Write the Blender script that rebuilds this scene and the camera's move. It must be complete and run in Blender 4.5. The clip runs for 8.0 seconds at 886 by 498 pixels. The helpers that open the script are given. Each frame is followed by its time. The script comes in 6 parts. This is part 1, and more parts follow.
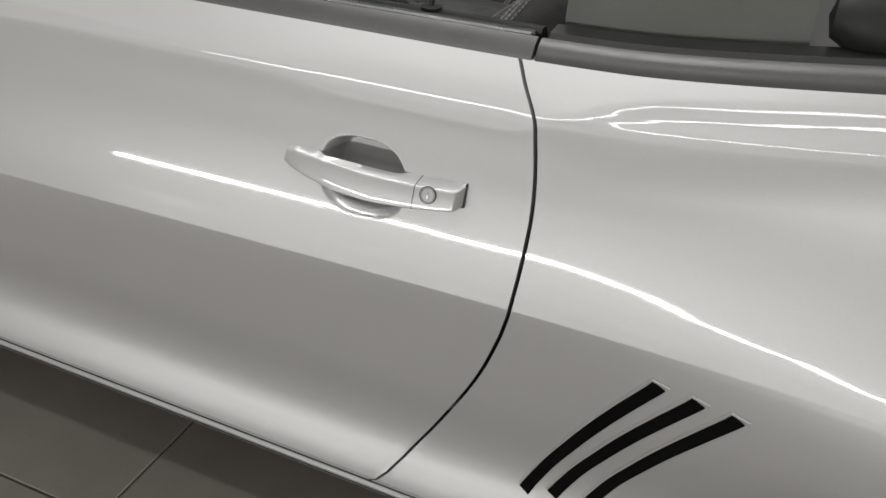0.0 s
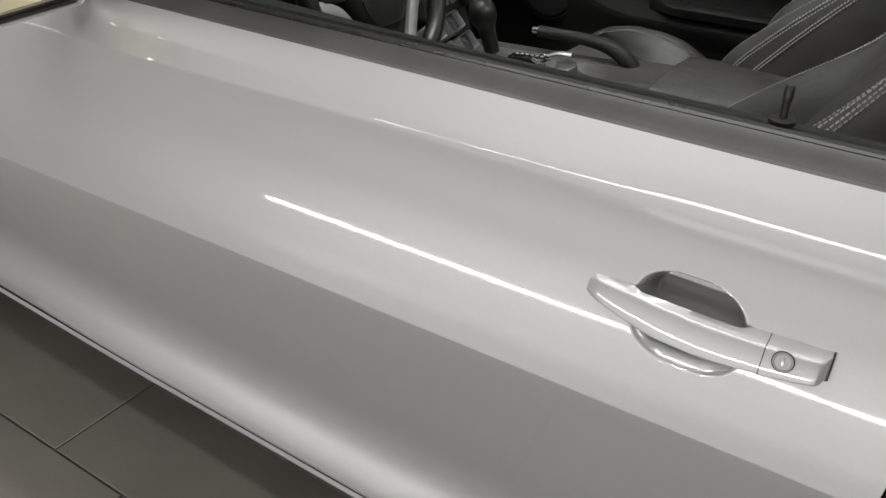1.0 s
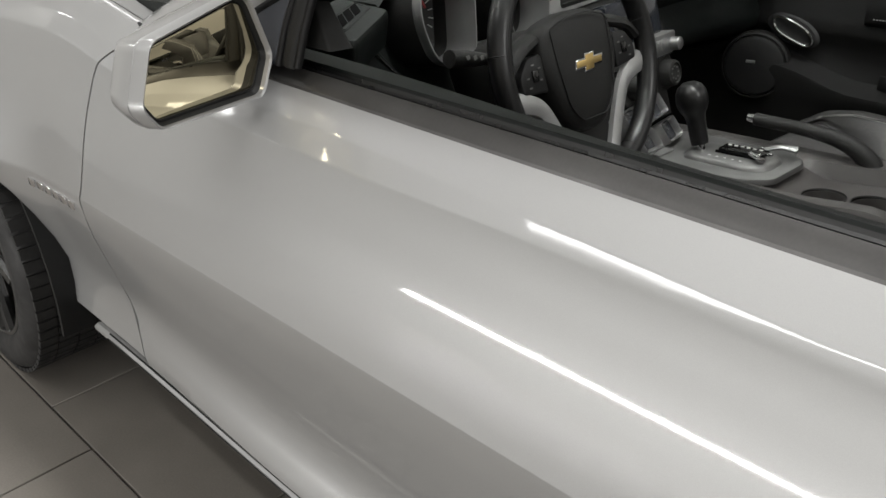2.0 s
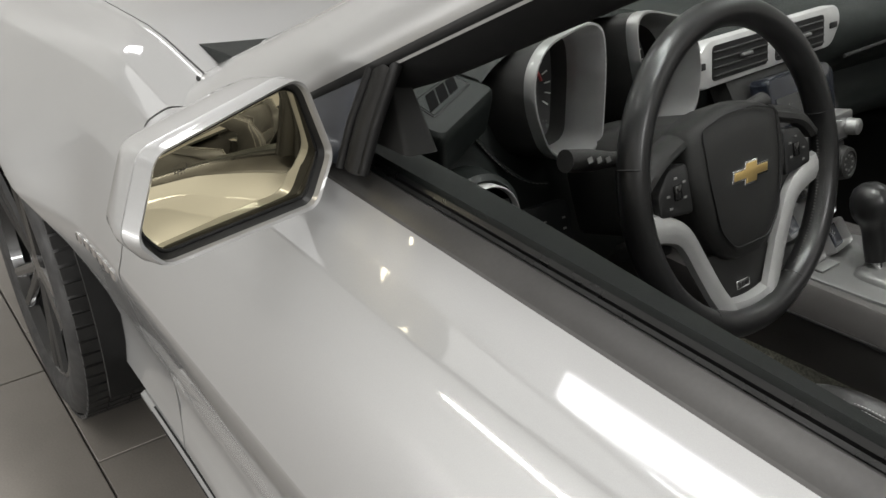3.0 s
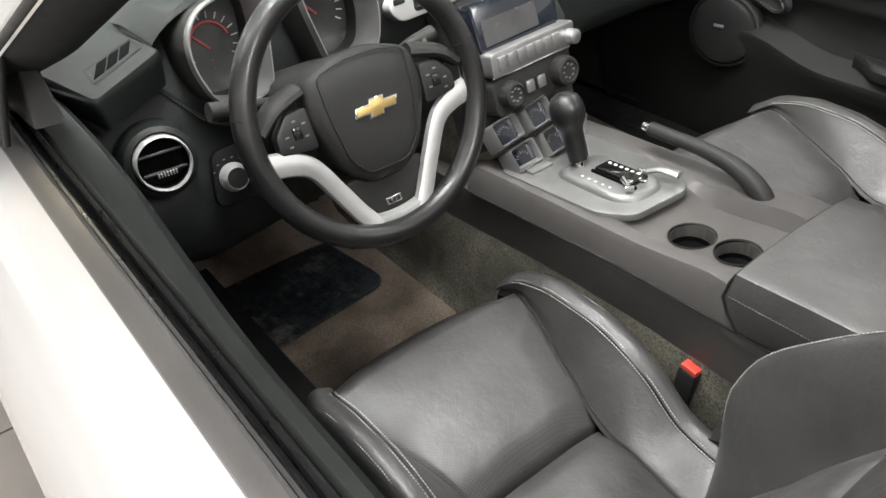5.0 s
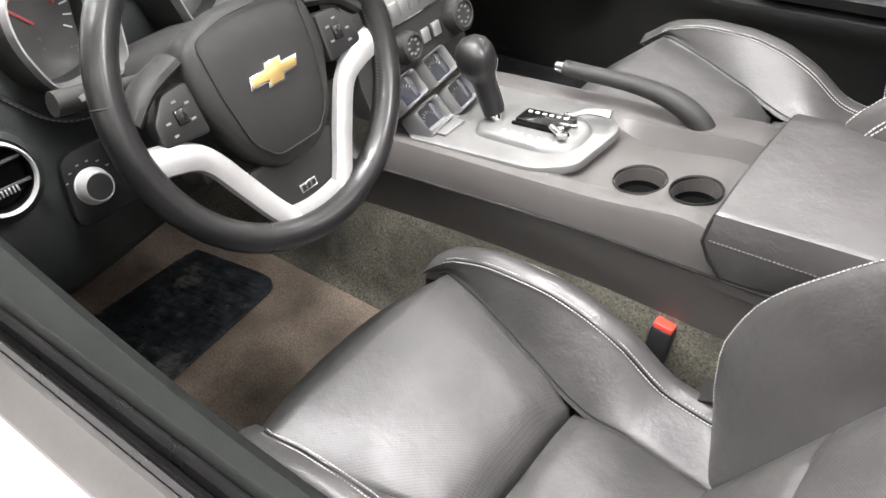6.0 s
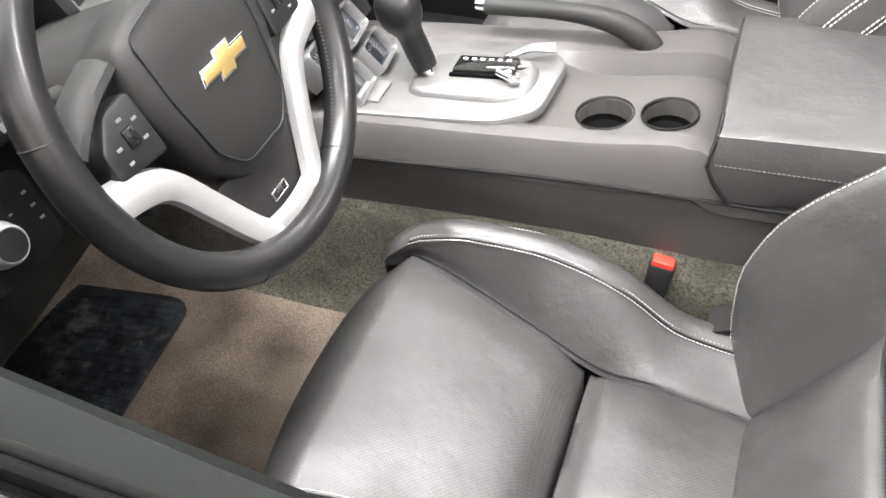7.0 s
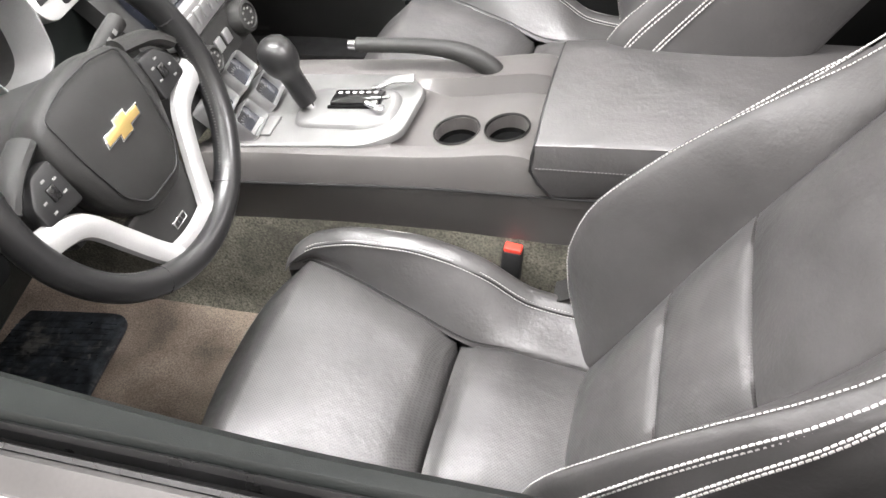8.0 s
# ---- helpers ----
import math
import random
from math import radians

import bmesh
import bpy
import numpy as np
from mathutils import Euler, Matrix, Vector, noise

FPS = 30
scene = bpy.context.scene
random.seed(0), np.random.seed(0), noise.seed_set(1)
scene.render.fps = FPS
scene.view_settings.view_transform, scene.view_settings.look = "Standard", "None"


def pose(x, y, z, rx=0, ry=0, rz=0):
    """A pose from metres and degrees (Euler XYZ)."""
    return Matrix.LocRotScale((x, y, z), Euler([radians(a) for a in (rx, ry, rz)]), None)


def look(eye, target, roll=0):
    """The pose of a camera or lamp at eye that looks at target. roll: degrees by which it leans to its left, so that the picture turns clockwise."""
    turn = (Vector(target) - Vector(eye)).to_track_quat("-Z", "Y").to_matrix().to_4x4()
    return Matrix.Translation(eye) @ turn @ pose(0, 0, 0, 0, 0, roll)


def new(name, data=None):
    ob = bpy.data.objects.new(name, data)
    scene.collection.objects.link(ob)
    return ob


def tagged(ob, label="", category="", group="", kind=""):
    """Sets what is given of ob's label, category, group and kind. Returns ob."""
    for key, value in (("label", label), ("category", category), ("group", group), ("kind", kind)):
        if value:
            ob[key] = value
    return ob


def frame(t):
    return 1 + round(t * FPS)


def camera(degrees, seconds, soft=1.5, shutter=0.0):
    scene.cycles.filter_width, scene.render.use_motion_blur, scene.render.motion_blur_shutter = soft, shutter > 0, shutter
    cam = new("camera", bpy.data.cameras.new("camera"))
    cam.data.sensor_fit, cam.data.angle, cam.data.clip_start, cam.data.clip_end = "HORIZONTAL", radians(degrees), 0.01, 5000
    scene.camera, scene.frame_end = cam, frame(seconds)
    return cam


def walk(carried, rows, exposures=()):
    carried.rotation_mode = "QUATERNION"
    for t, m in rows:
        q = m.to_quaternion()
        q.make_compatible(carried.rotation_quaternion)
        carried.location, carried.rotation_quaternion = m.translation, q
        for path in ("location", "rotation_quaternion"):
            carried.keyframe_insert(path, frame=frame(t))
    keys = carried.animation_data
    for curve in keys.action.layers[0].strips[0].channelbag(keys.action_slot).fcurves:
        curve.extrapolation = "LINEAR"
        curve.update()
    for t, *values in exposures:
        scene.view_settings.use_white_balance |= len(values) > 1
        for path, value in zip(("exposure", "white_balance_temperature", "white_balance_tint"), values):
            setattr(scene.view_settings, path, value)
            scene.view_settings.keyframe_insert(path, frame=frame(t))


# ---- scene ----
cam = camera(56.6, 8.0)
PATH = [
    (0, (0.2975, -1.6036, 1.1958), (-0.3543, -0.0394, 0.1336), 2.05),
    (0.5, (0.1915, -1.5839, 1.1990), (-0.6248, -0.0791, 0.1650), 1.17),
    (1, (0.0509, -1.5284, 1.2185), (-0.8782, -0.0884, 0.1874), 1.22),
    (1.5, (-0.0597, -1.4596, 1.2060), (-1.1394, -0.0890, 0.2283), 0.74),
    (2, (-0.1427, -1.3989, 1.2156), (-1.3779, -0.1284, 0.2882), -0.77),
    (2.2, (-0.1915, -1.3724, 1.2272), (-1.4463, -0.1204, 0.3011), 0.31),
    (3.3, (-0.3731, -1.1229, 1.2417), (-1.8334, -0.1154, 0.3183), 0.06),
    (3.5, (-0.3620, -1.0967, 1.2418), (-1.8486, -0.1281, 0.3189), 0.08),
    (4, (-0.2363, -1.0030, 1.2432), (-1.7385, -0.0605, 0.3184), 1.18),
    (4.5, (-0.1123, -0.9789, 1.2404), (-1.5685, 0.0401, 0.3233), 1.67),
    (5, (0.0278, -0.9089, 1.3643), (-1.2962, 0.0447, 0.2077), -4.87),
    (5.2, (0.0138, -0.9111, 1.3701), (-1.2374, 0.0500, 0.1410), -6.23),
    (6.3, (-0.2777, -0.8743, 1.2217), (-1.2041, 0.3923, -0.0183), -5.87),
    (6.5, (-0.3362, -0.8679, 1.2080), (-1.1829, 0.4207, -0.0658), -6.56),
    (7, (-0.4140, -0.8776, 1.2298), (-1.0374, 0.4464, -0.1334), -7.31),
    (7.5, (-0.4214, -0.9090, 1.2825), (-0.9188, 0.4399, -0.1079), -6.55),
    (8, (-0.2421, -0.9859, 1.3707), (-0.7767, 0.3590, -0.0096), -9.83),
]
EXPOSURES = [(0, -0.22, 6500, 10), (1.5, -0.24, 6500, 10), (3.5, 0.38, 6500, 10), (4.0, 0.66, 6500, 10), (4.5, 0.90, 6500, 10), (5.0, 1.32, 6500, 12), (6.3, 2.3, 6500, 16), (8, 2.4, 6500, 16)]
walk(cam, [(t, look(eye, target, roll)) for t, eye, target, roll in PATH], EXPOSURES)

# World axes: x runs to the rear of the car, y to its passenger side, z up. The floor is z = 0.

# ---- light ----
world = bpy.data.worlds.new("room_air")
scene.world = world
world.use_nodes = True
world.node_tree.nodes["Background"].inputs[0].default_value = (0.9, 0.95, 1.0, 1)
world.node_tree.nodes["Background"].inputs[1].default_value = 0.15

# ceiling strip lights: x, y, length
STRIPS = [(x, y, 2.2) for x in (-4.3, -0.8, 2.7) for y in (-0.45, 2.3)]
# slim ceiling strips over the driver side: x, y, length
SLIM = [(-5.5, -2.0, 1.5), (-0.92, -2.0, 2.84), (2.6, -2.0, 1.5)]
# one long dim fill light, added over the driver side: x, y, length
LONG = [(-1.0, -3.1, 10.6)]
STRIP_WATTS = 20.5
# wall strips on the driver side: x, length
WALL_STRIPS = [(-2.11, 4.12), (1.30, 2.6)]
WALL_STRIP_Z = 0.55
CEILING = 3.1
for sx, sy, sl in STRIPS:
    lamp = bpy.data.lights.new("strip_lamp", "AREA")
    lamp.shape, lamp.size, lamp.size_y, lamp.energy = "RECTANGLE", sl - 0.06, 0.26, STRIP_WATTS * sl * (1.0 if sy < 0 else 0.4) * (0.45 if sx < -3 else 1.0)
    lamp.color = (0.99, 0.985, 0.97)
    new("strip_lamp", lamp).matrix_world = pose(sx, sy, CEILING - 0.085)
for sx, sy, sl in SLIM:
    lamp = bpy.data.lights.new("slim_lamp", "AREA")
    lamp.shape, lamp.size, lamp.size_y, lamp.energy = "RECTANGLE", sl - 0.06, 0.11, 7.0 * sl
    lamp.color = (0.99, 0.985, 0.97)
    new("slim_lamp", lamp).matrix_world = pose(sx, sy, CEILING - 0.085)
for sx, sy, sl in LONG:
    lamp = bpy.data.lights.new("long_lamp", "AREA")
    lamp.shape, lamp.size, lamp.size_y, lamp.energy = "RECTANGLE", sl - 0.06, 0.26, 1.5 * sl
    lamp.color = (0.99, 0.985, 0.97)
    new("long_lamp", lamp).matrix_world = pose(sx, sy, CEILING - 0.065)
for sx, sl in WALL_STRIPS:
    lamp = bpy.data.lights.new("wall_lamp", "AREA")
    lamp.shape, lamp.size, lamp.size_y, lamp.energy = "RECTANGLE", sl, 0.034, 22.0 * sl
    lamp.color = (0.99, 0.985, 0.97)
    new("wall_lamp", lamp).matrix_world = pose(sx, -4.845, WALL_STRIP_Z, 90, 0, 0)


# ---- materials ----
def material(name, color, rough=0.5, metal=0.0, grain=0.0, grain_scale=300.0, bump=0.0, bump_scale=400.0, coat=0.0,
             stain=0.0, stain_scale=6.0, kind="noise", spec=0.5, crease=0.0):
    m = bpy.data.materials.new(name)
    m.use_nodes = True
    nt = m.node_tree
    bs = nt.nodes["Principled BSDF"]
    bs.inputs["Base Color"].default_value = (*color, 1)
    bs.inputs["Roughness"].default_value = rough
    bs.inputs["Metallic"].default_value = metal
    bs.inputs["Coat Weight"].default_value = coat
    bs.inputs["Coat Roughness"].default_value = 0.045
    bs.inputs["Specular IOR Level"].default_value = spec
    tc = nt.nodes.new("ShaderNodeTexCoord")

    def tex(scale, typ="noise"):
        n = nt.nodes.new("ShaderNodeTexVoronoi" if typ == "voronoi" else "ShaderNodeTexNoise")
        n.inputs["Scale"].default_value = scale
        if typ == "noise":
            n.inputs["Detail"].default_value = 4
        nt.links.new(tc.outputs["Object"], n.inputs["Vector"])
        return n.outputs["Distance" if typ == "voronoi" else "Fac"]

    def vary(fac, low, high):
        r = nt.nodes.new("ShaderNodeMapRange")
        r.inputs["From Min"].default_value, r.inputs["From Max"].default_value = 0.3, 0.7
        r.inputs["To Min"].default_value, r.inputs["To Max"].default_value = low, high
        nt.links.new(fac, r.inputs["Value"])
        return r.outputs["Result"]

    socket = None
    for amount, scale in ((grain, grain_scale), (stain, stain_scale)):
        if amount:
            v = vary(tex(scale), 1 - amount, 1 + amount)
            if socket is None:
                socket = v
            else:
                mul = nt.nodes.new("ShaderNodeMath")
                mul.operation = "MULTIPLY"
                nt.links.new(socket, mul.inputs[0])
                nt.links.new(v, mul.inputs[1])
                socket = mul.outputs[0]
    if socket:
        sc = nt.nodes.new("ShaderNodeVectorMath")
        sc.operation = "SCALE"
        sc.inputs[0].default_value = color
        nt.links.new(socket, sc.inputs["Scale"])
        nt.links.new(sc.outputs[0], bs.inputs["Base Color"])
    if stain:
        nt.links.new(vary(tex(stain_scale * 2.3), rough * (1 - stain * 0.6), min(1, rough * (1 + stain * 0.6))), bs.inputs["Roughness"])
    if bump:
        b = nt.nodes.new("ShaderNodeBump")
        b.inputs["Strength"].default_value = bump
        b.inputs["Distance"].default_value = 0.001
        nt.links.new(tex(bump_scale, kind), b.inputs["Height"])
        nt.links.new(b.outputs[0], bs.inputs["Normal"])
        if crease:
            c = nt.nodes.new("ShaderNodeBump")
            c.inputs["Strength"].default_value = crease
            c.inputs["Distance"].default_value = 0.006
            nt.links.new(tex(26), c.inputs["Height"])
            nt.links.new(c.outputs[0], b.inputs["Normal"])
    return m


PAINT = material("silver_metallic_paint", (0.360, 0.360, 0.357), 0.45, 0.45, grain=0.04, grain_scale=1500, coat=1.0)
BLACK = material("black_trim_plastic", (0.012, 0.012, 0.012), 0.45, bump=0.15, bump_scale=900, stain=0.25, stain_scale=9, spec=0.35)
PILLAR_CLOTH = material("black_pillar_lining", (0.0065, 0.0065, 0.0065), 0.75, grain=0.2, grain_scale=700, stain=0.2, stain_scale=8, spec=0.15)
SWITCH_BLACK = material("matt_black_switch_panel", (0.005, 0.0055, 0.0055), 0.55, stain=0.2, stain_scale=12, spec=0.18)
RUBBER = material("black_rubber_seal", (0.010, 0.010, 0.010), 0.55, stain=0.3, stain_scale=14, spec=0.3)
LOCK = material("dull_grey_lock_metal", (0.30, 0.30, 0.295), 0.5, 0.3, stain=0.15, stain_scale=60)
# Darker copy of PLASTIC: the passenger side's shade is put into its colour.
SHADED_DOOR_TRIM = material("shaded_charcoal_door_plastic", (0.0095, 0.0095, 0.0092), 0.5, bump=0.25, bump_scale=1800, kind="voronoi", stain=0.15, stain_scale=5, spec=0.22)
BELT_RUBBER = material("shiny_belt_rubber", (0.012, 0.012, 0.012), 0.30, stain=0.3, stain_scale=14)
GLOSS = material("gloss_black", (0.008, 0.008, 0.008), 0.12, coat=0.5)
PLASTIC = material("charcoal_grained_plastic", (0.0165, 0.0163, 0.0156), 0.48, bump=0.25, bump_scale=1800, kind="voronoi", stain=0.15, stain_scale=5, spec=0.24)
SOFT = material("charcoal_soft_dash_skin", (0.0074, 0.0095, 0.0085), 0.50, bump=0.25, bump_scale=1500, kind="voronoi", stain=0.15, stain_scale=4, spec=0.28)
LEATHER = material("black_leather", (0.040, 0.0387, 0.0378), 0.43, bump=0.36, bump_scale=240, stain=0.20, stain_scale=9, spec=0.55, crease=0.35)
WHEEL_LEATHER = material("worn_black_wheel_leather", (0.010, 0.010, 0.010), 0.29, bump=0.03, bump_scale=900, stain=0.08, stain_scale=12, spec=0.5)
PERFORATED = material("perforated_black_leather", (0.044, 0.0425, 0.0415), 0.53, bump=0.20, bump_scale=300, stain=0.26, stain_scale=9, spec=0.65, crease=0.30)


def perforate(m, pitch):
    """Rows of small holes: dark pits on a regular square pattern."""
    nt = m.node_tree
    bs = nt.nodes["Principled BSDF"]
    tc = nt.nodes.new("ShaderNodeTexCoord")
    sep, mad, com = nt.nodes.new("ShaderNodeSeparateXYZ"), nt.nodes.new("ShaderNodeMath"), nt.nodes.new("ShaderNodeCombineXYZ")
    mad.operation = "MULTIPLY_ADD"
    mad.inputs[1].default_value = 0.55
    nt.links.new(tc.outputs["Object"], sep.inputs[0])
    nt.links.new(sep.outputs["Z"], mad.inputs[0])
    nt.links.new(sep.outputs["X"], mad.inputs[2])
    nt.links.new(mad.outputs[0], com.inputs["X"])
    nt.links.new(sep.outputs["Y"], com.inputs["Y"])
    turn = nt.nodes.new("ShaderNodeVectorRotate")
    turn.rotation_type = "Z_AXIS"
    turn.inputs["Angle"].default_value = radians(45)
    nt.links.new(com.outputs[0], turn.inputs["Vector"])
    vor = nt.nodes.new("ShaderNodeTexVoronoi")
    vor.voronoi_dimensions = "2D"
    vor.inputs["Scale"].default_value = 1.0 / pitch
    vor.inputs["Randomness"].default_value = 0.0
    nt.links.new(turn.outputs[0], vor.inputs["Vector"])
    ramp = nt.nodes.new("ShaderNodeMapRange")
    ramp.inputs["From Min"].default_value, ramp.inputs["From Max"].default_value = 0.20, 0.32
    ramp.inputs["To Min"].default_value, ramp.inputs["To Max"].default_value = 0.30, 1.05
    nt.links.new(vor.outputs["Distance"], ramp.inputs["Value"])
    mul = nt.nodes.new("ShaderNodeVectorMath")
    mul.operation = "SCALE"
    nt.links.new(bs.inputs["Base Color"].links[0].from_socket, mul.inputs[0])
    nt.links.new(ramp.outputs[0], mul.inputs["Scale"])
    nt.links.new(mul.outputs[0], bs.inputs["Base Color"])


perforate(PERFORATED, 0.0030)
SATIN = material("satin_silver_plastic", (0.39, 0.39, 0.385), 0.34, 0.85, grain=0.05, grain_scale=900, stain=0.12, stain_scale=15)
PLATE = material("dull_silver_plate", (0.17, 0.17, 0.166), 0.42, 0.6, grain=0.05, grain_scale=900, stain=0.12, stain_scale=15)
CHROME = material("chrome", (0.86, 0.86, 0.87), 0.07, 1.0)
SILVER = material("bright_silver_trim", (0.48, 0.48, 0.47), 0.36, 0.5, grain=0.05, grain_scale=900, stain=0.10, stain_scale=15)
SPOKE = material("satin_silver_spoke_paint", (0.36, 0.36, 0.352), 0.38, 0.55, grain=0.05, grain_scale=900, stain=0.10, stain_scale=15)
MIRROR = material("mirror_glass", (0.87, 0.78, 0.55), 0.01, 1.0)
CONSOLE = material("warm_charcoal_console_plastic", (0.055, 0.0515, 0.0492), 0.42, bump=0.2, bump_scale=1800, kind="voronoi", stain=0.12, stain_scale=5)
# Near-black for slots, ducts and wells: their inner shade is put into the colour.
VOID = material("shade_black_for_openings", (0.003, 0.003, 0.003), 0.8, stain=0.2, spec=0.03)
CARPET = material("dark_olive_grey_carpet", (0.090, 0.086, 0.069), 0.95, grain=0.60, grain_scale=260, bump=1.0, bump_scale=480, stain=0.4, stain_scale=9, spec=0.1)
TAN = material("dusty_brown_carpet", (0.130, 0.105, 0.084), 0.95, grain=0.40, grain_scale=380, bump=1.0, bump_scale=420, stain=0.45, stain_scale=8, spec=0.1)
MAT = material("black_rubber_heel_pad", (0.015, 0.018, 0.021), 0.42, grain=0.8, grain_scale=70, bump=0.6, bump_scale=160, stain=0.6, stain_scale=30)


def scuff(m, scale, low, high, tint):
    """Pale scratches and dust with a shape of their own, laid over a base colour."""
    nt = m.node_tree
    bs = nt.nodes["Principled BSDF"]
    tc = nt.nodes.new("ShaderNodeTexCoord")
    n = nt.nodes.new("ShaderNodeTexNoise")
    n.inputs["Scale"].default_value, n.inputs["Detail"].default_value, n.inputs["Distortion"].default_value = scale, 8, 0.5
    nt.links.new(tc.outputs["Object"], n.inputs["Vector"])
    where = nt.nodes.new("ShaderNodeTexNoise")
    where.inputs["Scale"].default_value = scale * 0.16
    nt.links.new(tc.outputs["Object"], where.inputs["Vector"])
    add = nt.nodes.new("ShaderNodeMath")
    add.operation = "ADD"
    nt.links.new(n.outputs["Fac"], add.inputs[0])
    nt.links.new(where.outputs["Fac"], add.inputs[1])
    r = nt.nodes.new("ShaderNodeMapRange")
    r.inputs["From Min"].default_value, r.inputs["From Max"].default_value = low, high
    nt.links.new(add.outputs[0], r.inputs["Value"])
    mix = nt.nodes.new("ShaderNodeMix")
    mix.data_type = "RGBA"
    nt.links.new(r.outputs["Result"], mix.inputs["Factor"])
    nt.links.new(bs.inputs["Base Color"].links[0].from_socket, mix.inputs[6])
    mix.inputs[7].default_value = (*tint, 1)
    nt.links.new(mix.outputs[2], bs.inputs["Base Color"])


scuff(MAT, 60, 1.10, 1.30, (0.075, 0.075, 0.07))
scuff(TAN, 9, 1.04, 1.36, (0.052, 0.040, 0.032))
scuff(CARPET, 13, 1.02, 1.40, (0.035, 0.034, 0.028))
THREAD = material("pale_grey_thread", (0.40, 0.392, 0.376), 0.7, grain=0.2, grain_scale=900)
DARK_THREAD = material("dark_grey_thread", (0.085, 0.083, 0.080), 0.7, grain=0.2, grain_scale=900)
RED = material("red_plastic", (0.50, 0.035, 0.02), 0.35)
GOLD = material("gold_enamel", (0.62, 0.44, 0.17), 0.30, 0.8)
GREY_PRINT = material("pale_print", (0.55, 0.55, 0.53), 0.6)
DIM_PRINT = material("dim_grey_print", (0.12, 0.12, 0.115), 0.6)
SCREEN = material("dark_blue_display", (0.010, 0.012, 0.017), 0.15, coat=0.5)
SCREEN_GREY = material("grey_display", (0.045, 0.045, 0.045), 0.25, stain=0.2, stain_scale=20)
# Red for the needles, and for the dial's red light painted as an arc.
DIAL_RED = material("dim_red_dial_print_and_glow", (0.35, 0.05, 0.05), 0.5)
TYRE = material("tyre_rubber", (0.017, 0.0165, 0.016), 0.65, bump=0.3, bump_scale=300, stain=0.35, stain_scale=12)
RIM = material("dark_machined_alloy", (0.03, 0.03, 0.03), 0.22, 0.5, coat=0.5)
GLASS = bpy.data.materials.new("windscreen_glass")
GLASS.use_nodes = True
_g = GLASS.node_tree.nodes["Principled BSDF"]
_g.inputs["Transmission Weight"].default_value = 1.0
_g.inputs["Roughness"].default_value = 0.0
_g.inputs["Base Color"].default_value = (0.9, 0.96, 0.93, 1)
CLEAR = GLASS
QUARTER = material("smoked_quarter_glass", (0.045, 0.050, 0.062), 0.08, coat=0.6)
TILE = material("warm_grey_porcelain_tile", (0.208, 0.190, 0.169), 0.42, grain=0.06, grain_scale=220, stain=0.12, stain_scale=3.5, bump=0.1, bump_scale=60)
GROUT = material("dark_grout", (0.07, 0.06, 0.055), 0.9, grain=0.2, grain_scale=200)
WALL = material("white_painted_wall", (0.78, 0.77, 0.74), 0.7, stain=0.03, stain_scale=1.5, bump=0.1, bump_scale=120)
CEIL = material("white_ceiling_paint", (0.80, 0.80, 0.79), 0.8, stain=0.03, stain_scale=1.0)
FIXTURE = material("white_lamp_housing", (0.8, 0.8, 0.8), 0.4)
CANVAS = material("grey_green_cabin_trim", (0.058, 0.060, 0.052), 0.6, grain=0.06, grain_scale=500, bump=0.15, bump_scale=900, stain=0.12)
SILL_TRIM = material("dark_grey_anodised_trim", (0.062, 0.060, 0.058), 0.36, 0.4, stain=0.2, stain_scale=7, grain=0.05)


# ---- mesh helpers ----
def lerp(a, b, t):
    return a + (b - a) * t


def smooth(a, b, v):
    t = min(1.0, max(0.0, (v - a) / (b - a)))
    return t * t * (3 - 2 * t)


def curve(table, v):
    """Monotone smooth interpolation through (v, value) pairs."""
    n = len(table)
    if v <= table[0][0]:
        return table[0][1]
    if v >= table[-1][0]:
        return table[-1][1]
    k = next(i for i in range(n - 1) if v <= table[i + 1][0])
    d = [(table[i + 1][1] - table[i][1]) / (table[i + 1][0] - table[i][0]) for i in range(n - 1)]

    def slope(i):
        if i == 0 or i == n - 1:
            return d[0] if i == 0 else d[-1]
        return 0.0 if d[i - 1] * d[i] <= 0 else 2 * d[i - 1] * d[i] / (d[i - 1] + d[i])

    x0, y0 = table[k]
    x1, y1 = table[k + 1]
    h = x1 - x0
    t = (v - x0) / h
    a, b = slope(k) * h, slope(k + 1) * h
    return y0 * (2 * t**3 - 3 * t**2 + 1) + a * (t**3 - 2 * t**2 + t) + y1 * (3 * t**2 - 2 * t**3) + b * (t**3 - t**2)


def spaced(a, b, n):
    return [lerp(a, b, i / (n - 1)) for i in range(n)]


def through_points(points, n, closed=False):
    """Catmull-Rom curve through points, resampled to n per span."""
    pts = [Vector(p) for p in points]
    m = len(pts)
    out = []
    for i in range(m if closed else m - 1):
        p1, p2 = pts[i], pts[(i + 1) % m]
        p0 = pts[(i - 1) % m] if closed or i > 0 else p1 * 2 - p2
        p3 = pts[(i + 2) % m] if closed or i + 2 < m else p2 * 2 - p1
        for k in range(n):
            t = k / n
            out.append(0.5 * ((2 * p1) + (p2 - p0) * t + (2 * p0 - 5 * p1 + 4 * p2 - p3) * t * t + (3 * p1 - p0 - 3 * p2 + p3) * t**3))
    if not closed:
        out.append(pts[-1])
    return out


